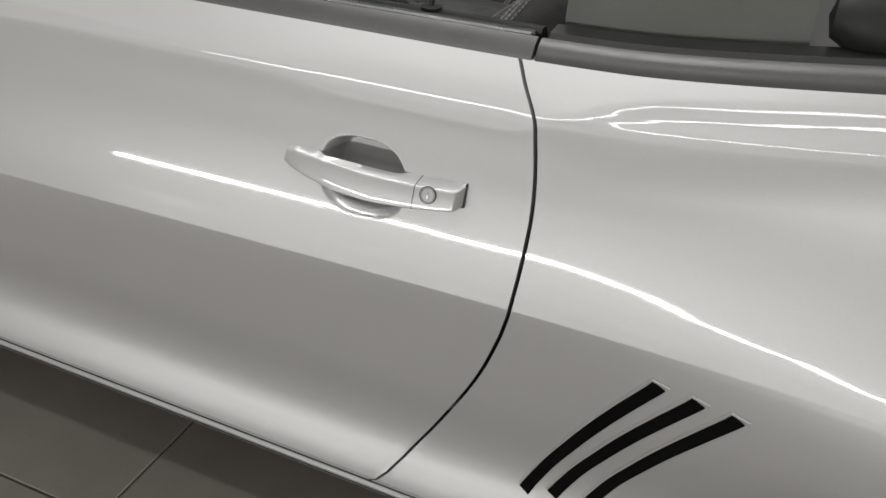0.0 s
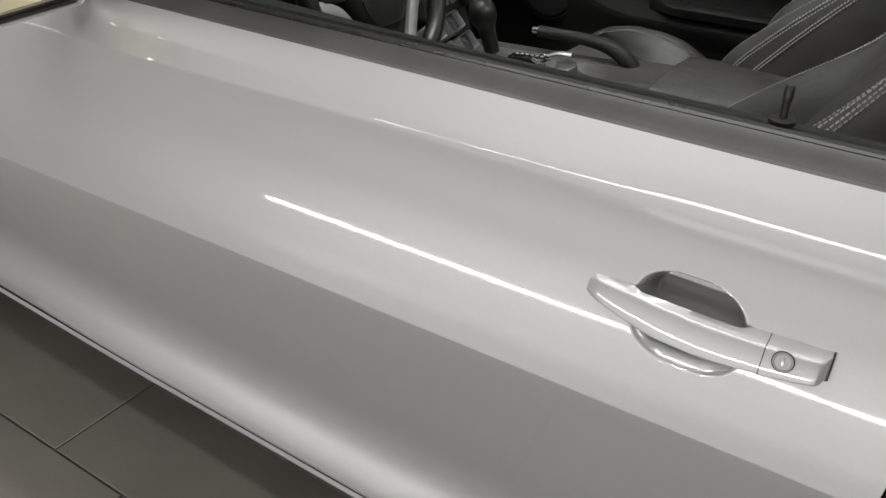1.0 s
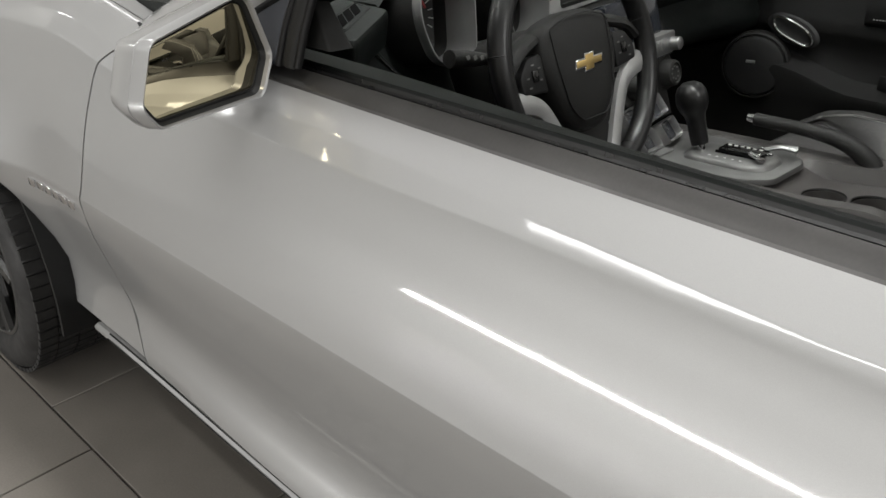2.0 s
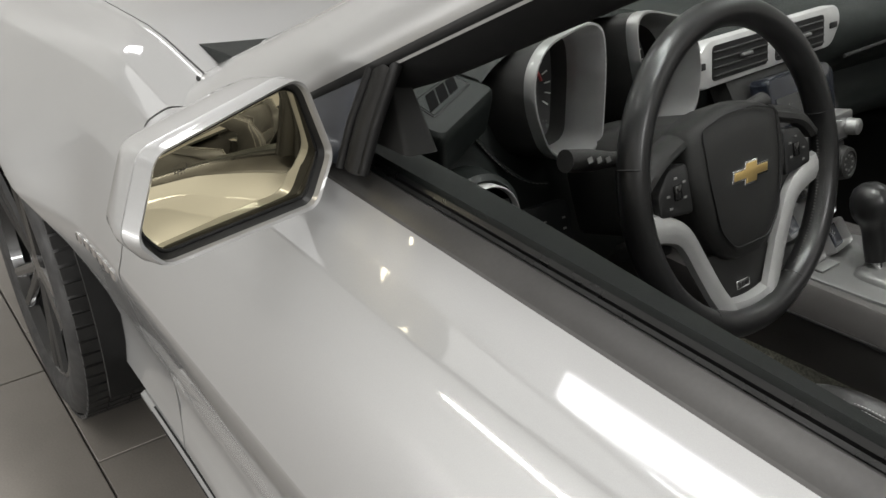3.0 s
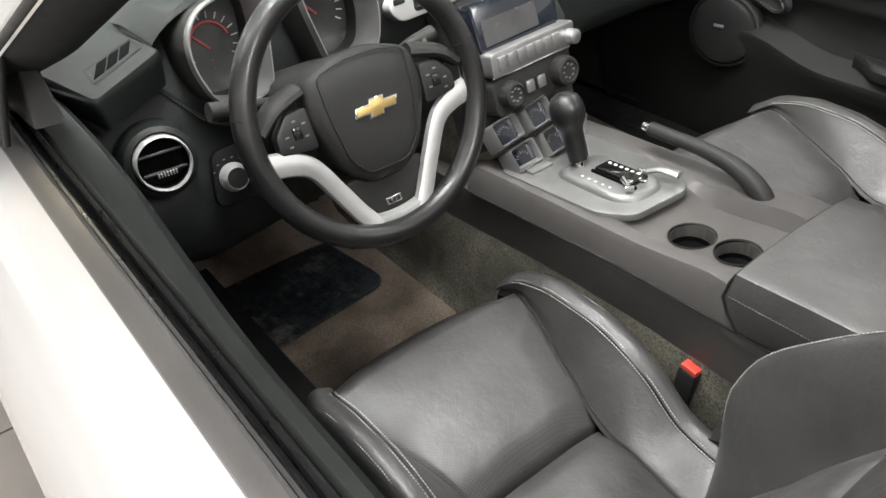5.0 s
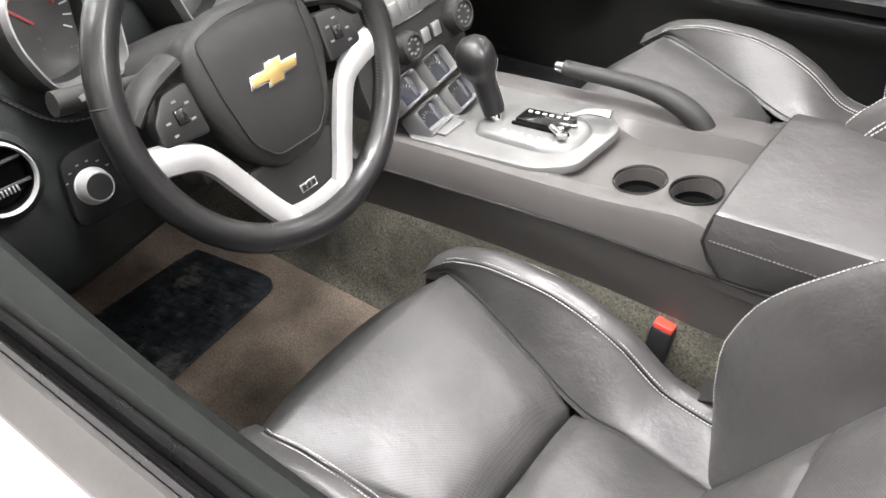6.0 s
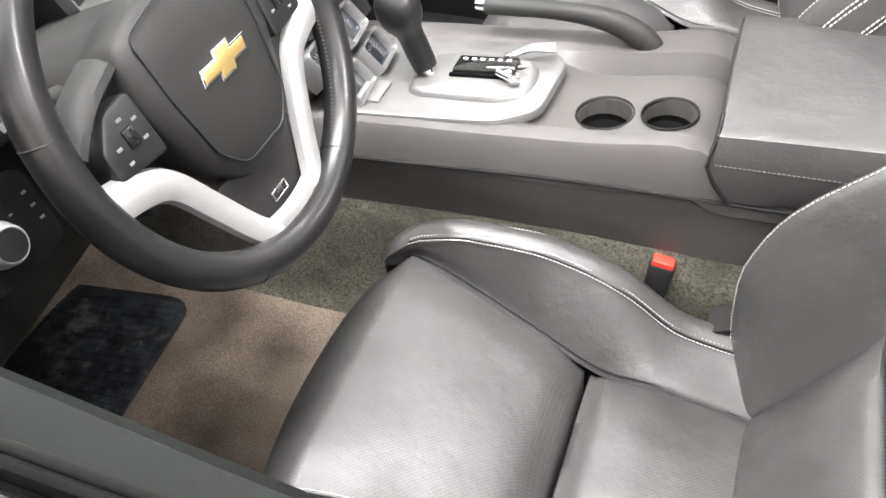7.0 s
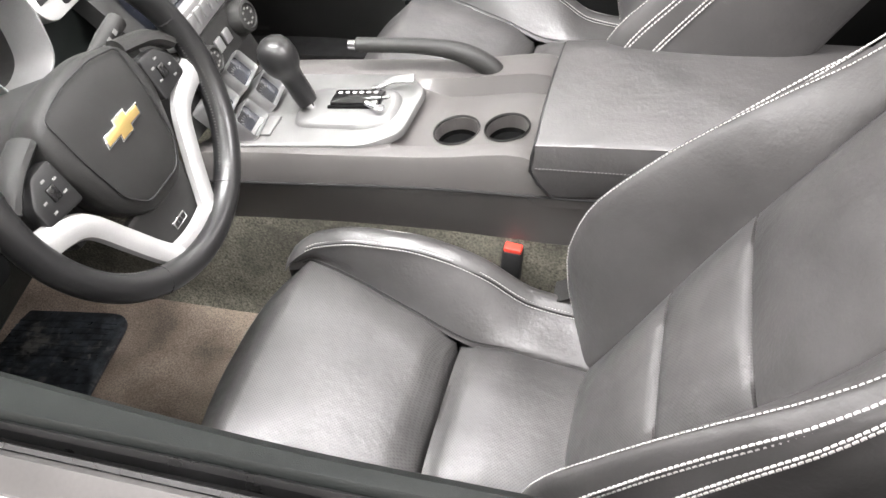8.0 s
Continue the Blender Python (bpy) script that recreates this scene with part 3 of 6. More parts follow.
for s in heights[::2] + [0.918]:
    z = side(-1.7, s).z
    b = curve(FRONT_GAP, s) - 0.0022
    dz = z - ARCH_Z
    a = ARCH_X + math.sqrt(max(0.0, ARCH_R**2 - dz * dz)) if abs(dz) < ARCH_R else ARCH_X
    a = max(a, ARCH_X)
    rows.append([side(lerp(a, b, t), s) + Vector((0, 0.012 * (1 - smooth(0, 0.10, t)) * (1 if abs(dz) < ARCH_R else 0), 0)) for t in spaced(0, 1, 30)])
shell(bm, rows, (0, 0.016, 0))
part("fender_skin", bm, PAINT, fender, sharp=24)
bm = bmesh.new()
rows = []
for s in heights[::2] + [0.918]:
    z = side(-1.7, s).z
    dz = z - ARCH_Z
    b = ARCH_X - math.sqrt(max(0.0, ARCH_R**2 - dz * dz)) if abs(dz) < ARCH_R else ARCH_X + 0.002
    rows.append([side(lerp(-2.95, b, t), s) for t in spaced(0, 1, 24)])
shell(bm, rows, (0, 0.016, 0))
part("fender_front", bm, PAINT, fender, sharp=24)
# top of the fender up to the bonnet joint
bm = bmesh.new()
rows = []
for x in spaced(-2.95, -1.24, 36):
    p = side(x, 0.917)
    back = smooth(-1.40, -1.22, x)
    rows.append([p + Vector((0, dy * (1 - 0.35 * back), dz)) for dy, dz in ((0, 0.0), (0.004, 0.003), (0.009, 0.006), (0.014, 0.008), (0.019, 0.008))])
shell(bm, rows, (0, 0, -0.012))
part("fender_top", bm, PAINT, fender, sharp=24)
# raised script on the fender drawn as plain bars
for k in range(6):
    x = -1.66 + k * 0.032
    p = on_side(x, 0.665, 0.001)
    bm = bmesh.new()
    box(bm, 0.022, 0.006, 0.016, frame_axes(p, (1, 0, 0), (0, -1, 0)), 0.002)
    part("badge_bar", bm, CHROME, fender, "raised chrome bar")

# quarter panel behind the door
quarter = new("quarter_panel")
quarter.parent = car
RARCH_X = 0.93
bm = bmesh.new()
rows = []
for s in heights:
    a = curve(REAR_GAP, s) + 0.0022
    z = s
    dz = z - ARCH_Z
    b = RARCH_X - math.sqrt(max(0.0, 0.42**2 - dz * dz)) if abs(dz) < 0.42 else RARCH_X
    rows.append([side(lerp(a, b, t), s) for t in spaced(0, 1, 70)])
shell(bm, rows, (0, 0.016, 0))
part("quarter_skin", bm, PAINT, quarter, sharp=24)
bm = bmesh.new()
rows = []
for s in heights[::2] + [0.918]:
    dz = s - ARCH_Z
    a = RARCH_X + math.sqrt(max(0.0, 0.42**2 - dz * dz)) if abs(dz) < 0.42 else RARCH_X + 0.001
    rows.append([side(lerp(a, 2.0, t), s) for t in spaced(0, 1, 20)])
shell(bm, rows, (0, 0.016, 0))
part("quarter_rear", bm, PAINT, quarter, sharp=24)
# three curved gill slots
for k, (x0, z0, x1, z1, w) in enumerate(((0.122, 0.378, 0.260, 0.651, 0.0135), (0.158, 0.384, 0.300, 0.647, 0.0135), (0.204, 0.390, 0.339, 0.643, 0.0135))):
    bm = bmesh.new()
    left, right = [], []
    for t in spaced(0, 1, 22):
        x = lerp(x0, x1, t) + 0.004 * math.sin(math.pi * t)
        z = lerp(z0, z1, t) + 0.022 * math.sin(math.pi * t)
        left.append(on_side(x - w * 0.5, z + 0.004, 0.0015))
        right.append(on_side(x + w * 0.5, z - 0.004, 0.0015))
    shell(bm, [left, right], (0, 0.006, 0))
    part("gill_slot", bm, VOID, quarter, "black gill slot")
    bm = bmesh.new()
    t0 = [on_side(lerp(x0, x1, t) + 0.004 * math.sin(math.pi * t) - w * 0.55, lerp(z0, z1, t) + 0.022 * math.sin(math.pi * t) + 0.006, 0.0) for t in spaced(0, 1, 22)]
    t0 += [on_side(x1 + 0.011, z1 + 0.001, 0.0)]
    tube(bm, t0, 0.0022, 6)
    part("gill_lip", bm, PAINT, quarter)
# belt trim behind the door
belt_strip("quarter_trim", [(-0.003, -0.012), (0.0, 0.003), (0.008, 0.013), (0.020, 0.018), (0.026, 0.014), (0.028, -0.02)], SILL_TRIM, 0.066, 0.42, "dark grey belt trim", parent=quarter)
belt_strip("quarter_ledge", [(0.0285, -0.02), (0.0285, 0.014), (0.034, 0.020), (0.060, 0.022), (0.066, 0.014), (0.066, -0.02)], BLACK, 0.070, 0.42, parent=quarter)
belt_strip("quarter_lining", [(0.0665, -0.25), (0.067, 0.012), (0.070, 0.040), (0.080, 0.10), (0.10, 0.125), (0.16, 0.13), (0.18, 0.02), (0.18, -0.25)], CANVAS, 0.075, 0.315, "grey-green side lining by the folded roof", parent=quarter)
bm = bmesh.new()
lathe(bm, [(0.0, -0.13), (0.020, -0.125), (0.034, -0.10), (0.040, -0.05), (0.040, 0.10), (0.03, 0.13), (0.0, 0.135)], 24, pose(0.455, -0.758, 0.985, 0, 90, 0))
part("roof_roll", bm, RUBBER, quarter, "black folded roof end")

# wheels
def wheel(cx, y_out, width, radius, parent):
    w = new("wheel")
    w.parent = parent
    m = Matrix.Translation((cx, y_out + width / 2, radius)) @ Matrix.Rotation(radians(90), 4, "X")
    h = width / 2
    bm = bmesh.new()
    lathe(bm, [(0.255, h - 0.012), (0.275, h), (0.315, h + 0.004), (radius - 0.028, h - 0.001), (radius - 0.012, h - 0.007), (radius - 0.003, h - 0.020), (radius, h - 0.035), (radius, -h + 0.035), (radius - 0.006, -h + 0.020),
               (radius - 0.020, -h + 0.006), (0.315, -h), (0.255, -h + 0.012)], 96, m, False)
    tyre = part("tyre", bm, TYRE, w, "black low-profile tyre")
    blocks = bmesh.new()
    for k in range(72):
        a = 2 * math.pi * k / 72
        for o, wd in ((0.092, 0.040), (0.046, 0.044), (-0.004, 0.044), (-0.054, 0.044), (-0.095, 0.030)):
            box(blocks, 0.0235, wd, 0.010, m @ Matrix.Rotation(a + o * 0.25, 4, "Z") @ Matrix.Translation((0, -radius - 0.001, o)) @ Matrix.Rotation(radians(90), 4, "X"), 0)
    part("tread", blocks, TYRE, tyre)
    bm = bmesh.new()
    lathe(bm, [(0.235, h - 0.03), (0.250, h - 0.006), (0.258, h - 0.008), (0.262, h - 0.02), (0.235, -h + 0.03)], 64, m, False)
    part("rim", bm, RIM, w)
    bm = bmesh.new()
    for k in range(5):
        for d in (-0.16, 0.16):
            a = 2 * math.pi * k / 5 + d
            p0 = m @ Vector((0.03 * math.cos(a), 0.03 * math.sin(a), h - 0.035))
            p1 = m @ Vector((0.245 * math.cos(a * 1.0), 0.245 * math.sin(a), h - 0.018))
            tube(bm, [p0, (p0 + p1) / 2, p1], 0.015, 8, up=(0, 1, 0))
    lathe(bm, [(0.0, h - 0.02), (0.05, h - 0.022), (0.06, h - 0.045), (0.0, h - 0.05)], 24, m)
    part("spokes", bm, RIM, w, "dark gloss alloy spokes")
    bm = bmesh.new()
    lathe(bm, [(0.0, h - 0.075), (0.175, h - 0.075), (0.175, h - 0.085), (0.0, h - 0.085)], 40, m)
    part("brake_disc", bm, SATIN, w)
    return w


wheel(ARCH_X, -0.938, 0.245, 0.352, car)
wheel(RARCH_X, -0.90, 0.27, 0.352, car)
bm = bmesh.new()
rows = [[Vector((cx + 0.42 * math.cos(a), y, ARCH_Z + 0.42 * math.sin(a))) for y in (-0.905, -0.50)] for cx in (ARCH_X,) for a in spaced(-0.25, math.pi + 0.25, 30)]
shell(bm, rows, 0.01)
part("wheel_arch_liner", bm, RUBBER, car)

# bonnet, cowl, windscreen base
bm = bmesh.new()
rows = []
for t in spaced(0, 1, 24):
    row = []
    for u in spaced(-1, 1, 30):
        rear = -1.395 - 0.14 * (1 - abs(u) ** 2.2)
        x = lerp(-2.95, rear, t)
        edge = side(max(min(x, -1.40), -2.9), 0.917)
        y = u * (abs(edge.y) - 0.0235)
        row.append(Vector((x, y, edge.z + 0.006 + 0.035 * (1 - abs(u) ** 2.4) - 0.05 * smooth(-2.2, -3.0, x))))
    rows.append(row)
shell(bm, rows, (0, 0, -0.02))
part("bonnet", bm, PAINT, car, "silver bonnet", sharp=30)
bm = bmesh.new()
rows = [[Vector((x, y, 0.940 + 0.02 * (1 - (y / 0.7) ** 2))) for y in spaced(-0.74, 0.74, 16)] for x in spaced(-1.60, -1.20, 6)]
shell(bm, rows, (0, 0, -0.02))
part("cowl_panel", bm, PLASTIC, car, "black plastic cowl below the windscreen")


def pillar(t, dy=0.0, dz=0.0, dx=0.0):
    return Vector((lerp(-1.235, -0.30, t) + dx, lerp(-0.818, -0.700, t) + dy, lerp(0.920, 1.403, t) + dz))


# joint between fender, bonnet corner and pillar base
bm = bmesh.new()
tube(bm, through_points([(-1.494, -0.762, 0.9335), (-1.44, -0.775, 0.9335), (-1.398, -0.785, 0.9335), (-1.35, -0.791, 0.934), (-1.300, -0.797, 0.934)], 4), 0.0035, 8)
part("scuttle_joint", bm, RUBBER, car)
# silver corner and windscreen pillar
bm = bmesh.new()
rows = []
for t in spaced(-0.10, 1, 38):
    k = 1 + 0.6 * (1 - smooth(-0.1, 0.30, t))
    o = 1 - smooth(-0.1, 0.12, t)
    rows.append([pillar(t, dy, dz, dx) for dx, dy, dz in ((-0.002, -0.002 - 0.012 * o, -0.006), (-0.010, -0.004 - 0.012 * o, 0.006), (-0.028 * k, 0.004 - 0.004 * o, 0.022), (-0.055 * k, 0.022, 0.036), (-0.080 * k, 0.048, 0.042), (-0.098 * k, 0.072, 0.038))])
shell(bm, rows, (0.010, 0.010, -0.008))
part("pillar_skin", bm, PAINT, car, "silver windscreen pillar", sharp=50)
bm = bmesh.new()
shell(bm, [[Vector((p.x, -p.y, p.z)) for p in row] for row in rows], (0.010, -0.010, -0.008))
part("pillar_skin", bm, PAINT, car, "silver windscreen pillar", sharp=50)
bm = bmesh.new()
tube(bm, [pillar(t, 0.006, -0.008) for t in spaced(0.02, 1, 24)], 0.007, 10)
part("pillar_seal", bm, RUBBER, car)
bm = bmesh.new()
rows = []
for t in spaced(0.10, 1, 24):
    k = smooth(0.05, 0.35, t)
    rows.append([pillar(t, dy * lerp(0.6, 1, k), dz * lerp(0.5, 1, k)) for dy, dz in ((0.002, -0.004), (0.008, -0.016), (0.026, -0.030), (0.042, -0.038), (0.060, -0.042), (0.078, -0.038), (0.084, -0.010), (0.060, 0.018), (0.008, 0.014))])
vs = grid(bm, rows, True)
bm.faces.new(vs[0]), bm.faces.new(vs[-1])
part("pillar_lining", bm, PILLAR_CLOTH, car, "charcoal pillar lining", sharp=60)
bm = bmesh.new()
rows = []
for t in spaced(0, 1, 12):
    x, z, h = lerp(-1.44, -0.36, t), lerp(0.955, 1.385, t), lerp(0.69, 0.64, t)
    rows.append([Vector((x - 0.10 * (1 - (y) ** 2), y * h, z + 0.02 * (1 - y * y))) for y in spaced(-1, 1, 20)])
shell(bm, rows, 0.005)
ws = part("windscreen", bm, CLEAR, car, "clear windscreen")
ws.visible_shadow = False
bm = bmesh.new()
tube(bm, [Vector((-0.33 - 0.10 * (1 - y * y), y * 0.66, 1.385 + 0.02 * (1 - y * y))) for y in spaced(-1, 1, 30)], 0.030, 12, flat=0.7)
part("windscreen_header", bm, PAINT, car)

# quarter light with its post
bm = bmesh.new()
plate(bm, [(0, 0), (0.195, 0.004), (0.222, 0.124)], 0.005, frame_axes((-1.200, -0.806, 0.938), (1, 0.02, 0.0), (0, 0.26, 1)), 0)
part("quarter_light", bm, QUARTER, door, "small dark triangular quarter light")
for dx, dy, r, fl, mat in ((-0.006, -0.002, 0.005, 1.0, RUBBER), (0.008, 0.003, 0.0125, 0.55, PLASTIC), (0.022, 0.006, 0.0055, 1.0, RUBBER)):
    bm = bmesh.new()
    tube(bm, [Vector((-0.994 + dx, -0.806 + dy, 0.944)), Vector((-0.986 + dx, -0.796 + dy, 0.99)), Vector((-0.973 + dx, -0.779 + dy, 1.046 + 0.25 * dx))], r, 10, flat=fl, up=(0, 1, 0))
    part("division_post", bm, mat, door)

# door mirror
mirror = new("door_mirror")
mirror.parent = door
mirror["label"] = "silver door mirror with tinted heated glass"
MIRROR_POSE = frame_axes((-0.973, -0.926, 0.979), (-0.31, 1, 0.0), (-0.07, 0, 1))
RIM_OUT = [(-0.108, -0.028), (-0.086, -0.057), (0.088, -0.067), (0.118, -0.022), (0.092, 0.052), (0.077, 0.060), (-0.076, 0.036)]
GLASS_OUT = [(-0.093, -0.025), (-0.076, -0.050), (0.086, -0.057), (0.110, -0.020), (0.089, 0.043), (0.074, 0.050), (-0.067, 0.028)]


def scaled(o, k, dx=0.0, dy=0.0):
    return [(x * k + dx, y * k + dy) for x, y in o]


def loft_outlines(levels, m, cap_end=True):
    bm = bmesh.new()
    rows = [[m @ Vector((x, y, z)) for x, y in o] for o, z in levels]
    vs = grid(bm, rows, True)
    if cap_end:
        bm.faces.new(vs[-1])
    return bm


rim, pane = round_outline(RIM_OUT, 0.012, 5), round_outline(GLASS_OUT, 0.008, 5)


def between(a, b, t):
    return [(lerp(p[0], q[0], t), lerp(p[1], q[1], t)) for p, q in zip(a, b)]


bm = loft_outlines([(between(rim, pane, 0.42), -0.006), (between(rim, pane, 0.36), 0.002), (between(rim, pane, 0.10), 0.004), (rim, -0.002), (scaled(rim, 1.0), -0.016), (scaled(rim, 1.008), -0.0165), (scaled(rim, 0.99, 0.001), -0.03), (scaled(rim, 0.93, 0.006), -0.055), (scaled(rim, 0.80, 0.014), -0.078), (scaled(rim, 0.55, 0.025), -0.096), (scaled(rim, 0.2, 0.03), -0.104)], MIRROR_POSE)
part("mirror_housing", bm, PAINT, mirror, sharp=40)
bm = loft_outlines([(between(rim, pane, 0.40), -0.004), (between(rim, pane, 0.80), -0.010), (between(rim, pane, 0.97), -0.013), (scaled(pane, 0.9), -0.014), (scaled(pane, 0.3), -0.014)], MIRROR_POSE)
part("mirror_surround", bm, BLACK, mirror, sharp=40)
bm = bmesh.new()
tube(bm, [MIRROR_POSE @ Vector((x, y, -0.0115)) for x, y in pane], 0.0018, 6, closed=True)
part("glass_rim", bm, RUBBER, mirror)
bm = bmesh.new()
plate(bm, pane, 0.003, MIRROR_POSE @ Matrix.Translation((0, 0, -0.0135)) @ Matrix.Rotation(radians(2.2), 4, "X"), 0.001)
part("mirror_glass", bm, MIRROR, mirror, "warm tinted mirror glass", sharp=60)
bm = bmesh.new()
mp = MIRROR_POSE @ Matrix.Translation((-0.0454, 0.0125, -0.0102))
for o in ([(-0.010, 0.005), (0.010, 0.007)], [(-0.010, -0.004), (0.010, -0.002)], [(-0.010, 0.005), (-0.010, -0.004)], [(0.010, 0.007), (0.010, -0.002)], [(-0.005, -0.007), (-0.005, 0.001)], [(0.0, -0.007), (0.0, 0.001)], [(0.005, -0.007), (0.005, 0.001)]):
    tube(bm, [mp @ Vector((o[0][0] * 0.62, o[0][1] * 0.62, 0)), mp @ Vector((o[1][0] * 0.62, o[1][1] * 0.62, 0))], 0.0004, 5)
part("heater_mark", bm, BLACK, mirror)
bm = bmesh.new()
tube(bm, [Vector((-1.06, -0.90, 0.945)), Vector((-1.065, -0.86, 0.936)), Vector((-1.07, -0.80, 0.935))], 0.026, 12, flat=0.7, up=(1, 0, 0))
part("mirror_arm", bm, PAINT, mirror)

# ---- cabin ----
# floor pan and carpets
bm = bmesh.new()
rows = []
for x, z in ((-1.85, 0.62), (-1.72, 0.47), (-1.60, 0.355), (-1.48, 0.285), (-1.35, 0.262), (-1.0, 0.258), (-0.3, 0.258), (0.9, 0.30)):
    rows.append([Vector((x, y, z + 0.02 * smooth(-0.50, -0.66, y) + 0.03 * smooth(-0.20, -0.13, y))) for y in spaced(-0.70, -0.10, 14)])
shell(bm, rows, (0, 0, -0.02))
part("footwell_carpet", bm, TAN, car, "dusty brown carpet in the driver footwell", sharp=60)
bm = bmesh.new()
rows = [[Vector((x, y, z)) for y in spaced(0.10, 0.72, 10)] for x, z in ((-1.85, 0.62), (-1.72, 0.47), (-1.60, 0.355), (-1.48, 0.285), (-1.0, 0.26), (0.9, 0.30))]
shell(bm, rows, (0, 0, -0.02))
part("passenger_carpet", bm, CARPET, car, "dark carpet in the passenger footwell", sharp=60)
bm = bmesh.new()
rows = []
for x in spaced(-1.75, -0.2, 36):
    top = lerp(0.48, 0.53, smooth(-1.5, -0.7, x))
    rows.append([Vector((x, y, z)) for y, z in ((-0.100, top), (-0.110, top - 0.03), (-0.116, 0.42), (-0.121, 0.34), (-0.130, 0.290), (-0.165, 0.266))])
shell(bm, rows, (0, 0.015, 0))
part("tunnel_carpet", bm, CARPET, car, "dark olive carpet on the tunnel side", sharp=60)
# inner sill of the body
bm = bmesh.new()
rows = [[Vector((x, y, z)) for y, z in ((-0.66, 0.265), (-0.665, 0.36), (-0.69, 0.39), (-0.72, 0.395), (-0.72, 0.30))] for x in spaced(-1.5, 0.2, 12)]
shell(bm, rows, (0, -0.01, -0.01))
part("inner_sill_trim", bm, PLASTIC, car)
# side closing walls of the body
for y in (-0.735, 0.80):
    bm = bmesh.new()
    box(bm, 0.60, 0.04, 0.55, pose(-1.62, y, 0.60), 0.01)
    part("kick_panel", bm, PLASTIC, car)
bm = bmesh.new()
box(bm, 0.03, 1.5, 0.7, pose(-1.86, 0, 0.62), 0.01)
part("bulkhead", bm, RUBBER, car)
bm = bmesh.new()
box(bm, 0.06, 1.34, 0.72, pose(0.62, 0.0, 0.62) @ Matrix.Rotation(radians(18), 4, "Y"), 0.03, 3)
part("rear_bulkhead", bm, LEATHER, car, "dark rear seat backrest")
bm = bmesh.new()
box(bm, 0.50, 1.30, 0.18, pose(0.40, 0.0, 0.46), 0.05, 3)
part("rear_bench", bm, LEATHER, car, "dark rear bench cushion")
bm = bmesh.new()
rows = [[Vector((x, y, 0.975 + 0.03 * (1 - (y / 0.7) ** 2))) for y in spaced(-0.66, 0.66, 16)] for x in spaced(0.60, 0.74, 6)]
shell(bm, rows, (0, 0, -0.03))
part("tonneau", bm, CANVAS, car, "grey-green folded roof cover")
# passenger side, nose and tail close the body
def far_side(x, s):
    p = side(x, s)
    return Vector((p.x, -p.y, p.z))


for name, x0, x1, lab in (("passenger_fender", -2.95, -1.39, "silver passenger fender"), ("passenger_door_skin", -1.38, 0.08, "closed silver passenger door"), ("passenger_quarter", 0.09, 2.0, "silver passenger quarter panel")):
    bm = bmesh.new()
    rows = []
    for s in heights[::3] + [0.918]:
        row = []
        for x in spaced(x0, x1, 40):
            p = far_side(x, s)
            for cx, rr in ((ARCH_X, ARCH_R), (RARCH_X, 0.42)):
                if abs(x - cx) < rr:
                    p.z = max(p.z, ARCH_Z + math.sqrt(rr * rr - (x - cx) ** 2))
            row.append(p)
        rows.append(row)
    shell(bm, rows, (0, -0.016, 0))
    part(name, bm, PAINT, car, lab, sharp=30)
for name, x0, d, lab in (("front_bumper", -2.95, -0.24, "silver rounded front bumper"), ("rear_bumper", 2.0, 0.22, "silver rounded rear bumper")):
    bm = bmesh.new()
    rows = []
    for v in spaced(0, 1, 14):
        z = lerp(0.25, 0.935 if d < 0 else 0.985, v)
        half_w = abs(side(x0, min(0.918, max(0.30, z))).y)
        bulge = d * (0.55 + 0.45 * math.sin(math.pi * min(1, v * 1.1))) * (1 - 0.75 * smooth(0.86, 1.0, v))
        rows.append([Vector((x0 + bulge * (1 - abs(u) ** 2.6), u * half_w, z)) for u in spaced(-1, 1, 30)])
    shell(bm, rows, (-0.02 if d > 0 else 0.02, 0, 0))
    part(name, bm, PAINT, car, lab, sharp=40)
bm = bmesh.new()
rows = []
for x in spaced(0.70, 2.02, 20):
    hw = abs(side(min(x, 2.0), 0.917).y) - 0.004
    rows.append([Vector((x, u * hw, 0.975 + 0.03 * (1 - abs(u) ** 2.5) + 0.015 * smooth(0.7, 1.6, x) - 0.03 * smooth(1.6, 2.02, x))) for u in spaced(-1, 1, 24)])
shell(bm, rows, (0, 0, -0.02))
part("boot_lid", bm, PAINT, car, "silver boot deck", sharp=40)
for cx in (ARCH_X, RARCH_X):
    wheel(cx, 0.685, 0.245, 0.352, car)

for y0, y1 in ((0.70, 0.93), (-0.79, -0.69)):
    bm = bmesh.new()
    box(bm, 3.4, y1 - y0, 0.09, pose(-0.4, (y0 + y1) / 2, 0.262), 0.01)
    part("body_sill", bm, RUBBER, car)

# driver mat: rubber heel pad set in the carpet
mat_ob = tagged(new("heel_pad"), "worn black ribbed rubber heel pad on the brown carpet", "floor mat")
PAD = frame_axes((-1.345, -0.350, 0.2745), (0.96, 0.10, 0.0), (-0.10, 0.96, 0.0))
bm = bmesh.new()
plate(bm, round_outline([(-0.150, -0.185), (0.150, -0.175), (0.150, 0.165), (-0.100, 0.165), (-0.150, 0.12)], 0.045, 6), 0.007, PAD @ Matrix.Translation((0, 0, -0.004)), 0.002)
part("pad", bm, MAT, mat_ob)
bm = bmesh.new()
for k in range(22):
    y = lerp(-0.165, 0.150, k / 21)
    tube(bm, [PAD @ Vector((lerp(-0.118, 0.130, t), y * 0.93 + 0.002 * math.sin(9 * t + k), 0.0022)) for t in spaced(0, 1, 9)], 0.0018, 6)
part("ribs", bm, MAT, mat_ob)
bm = bmesh.new()
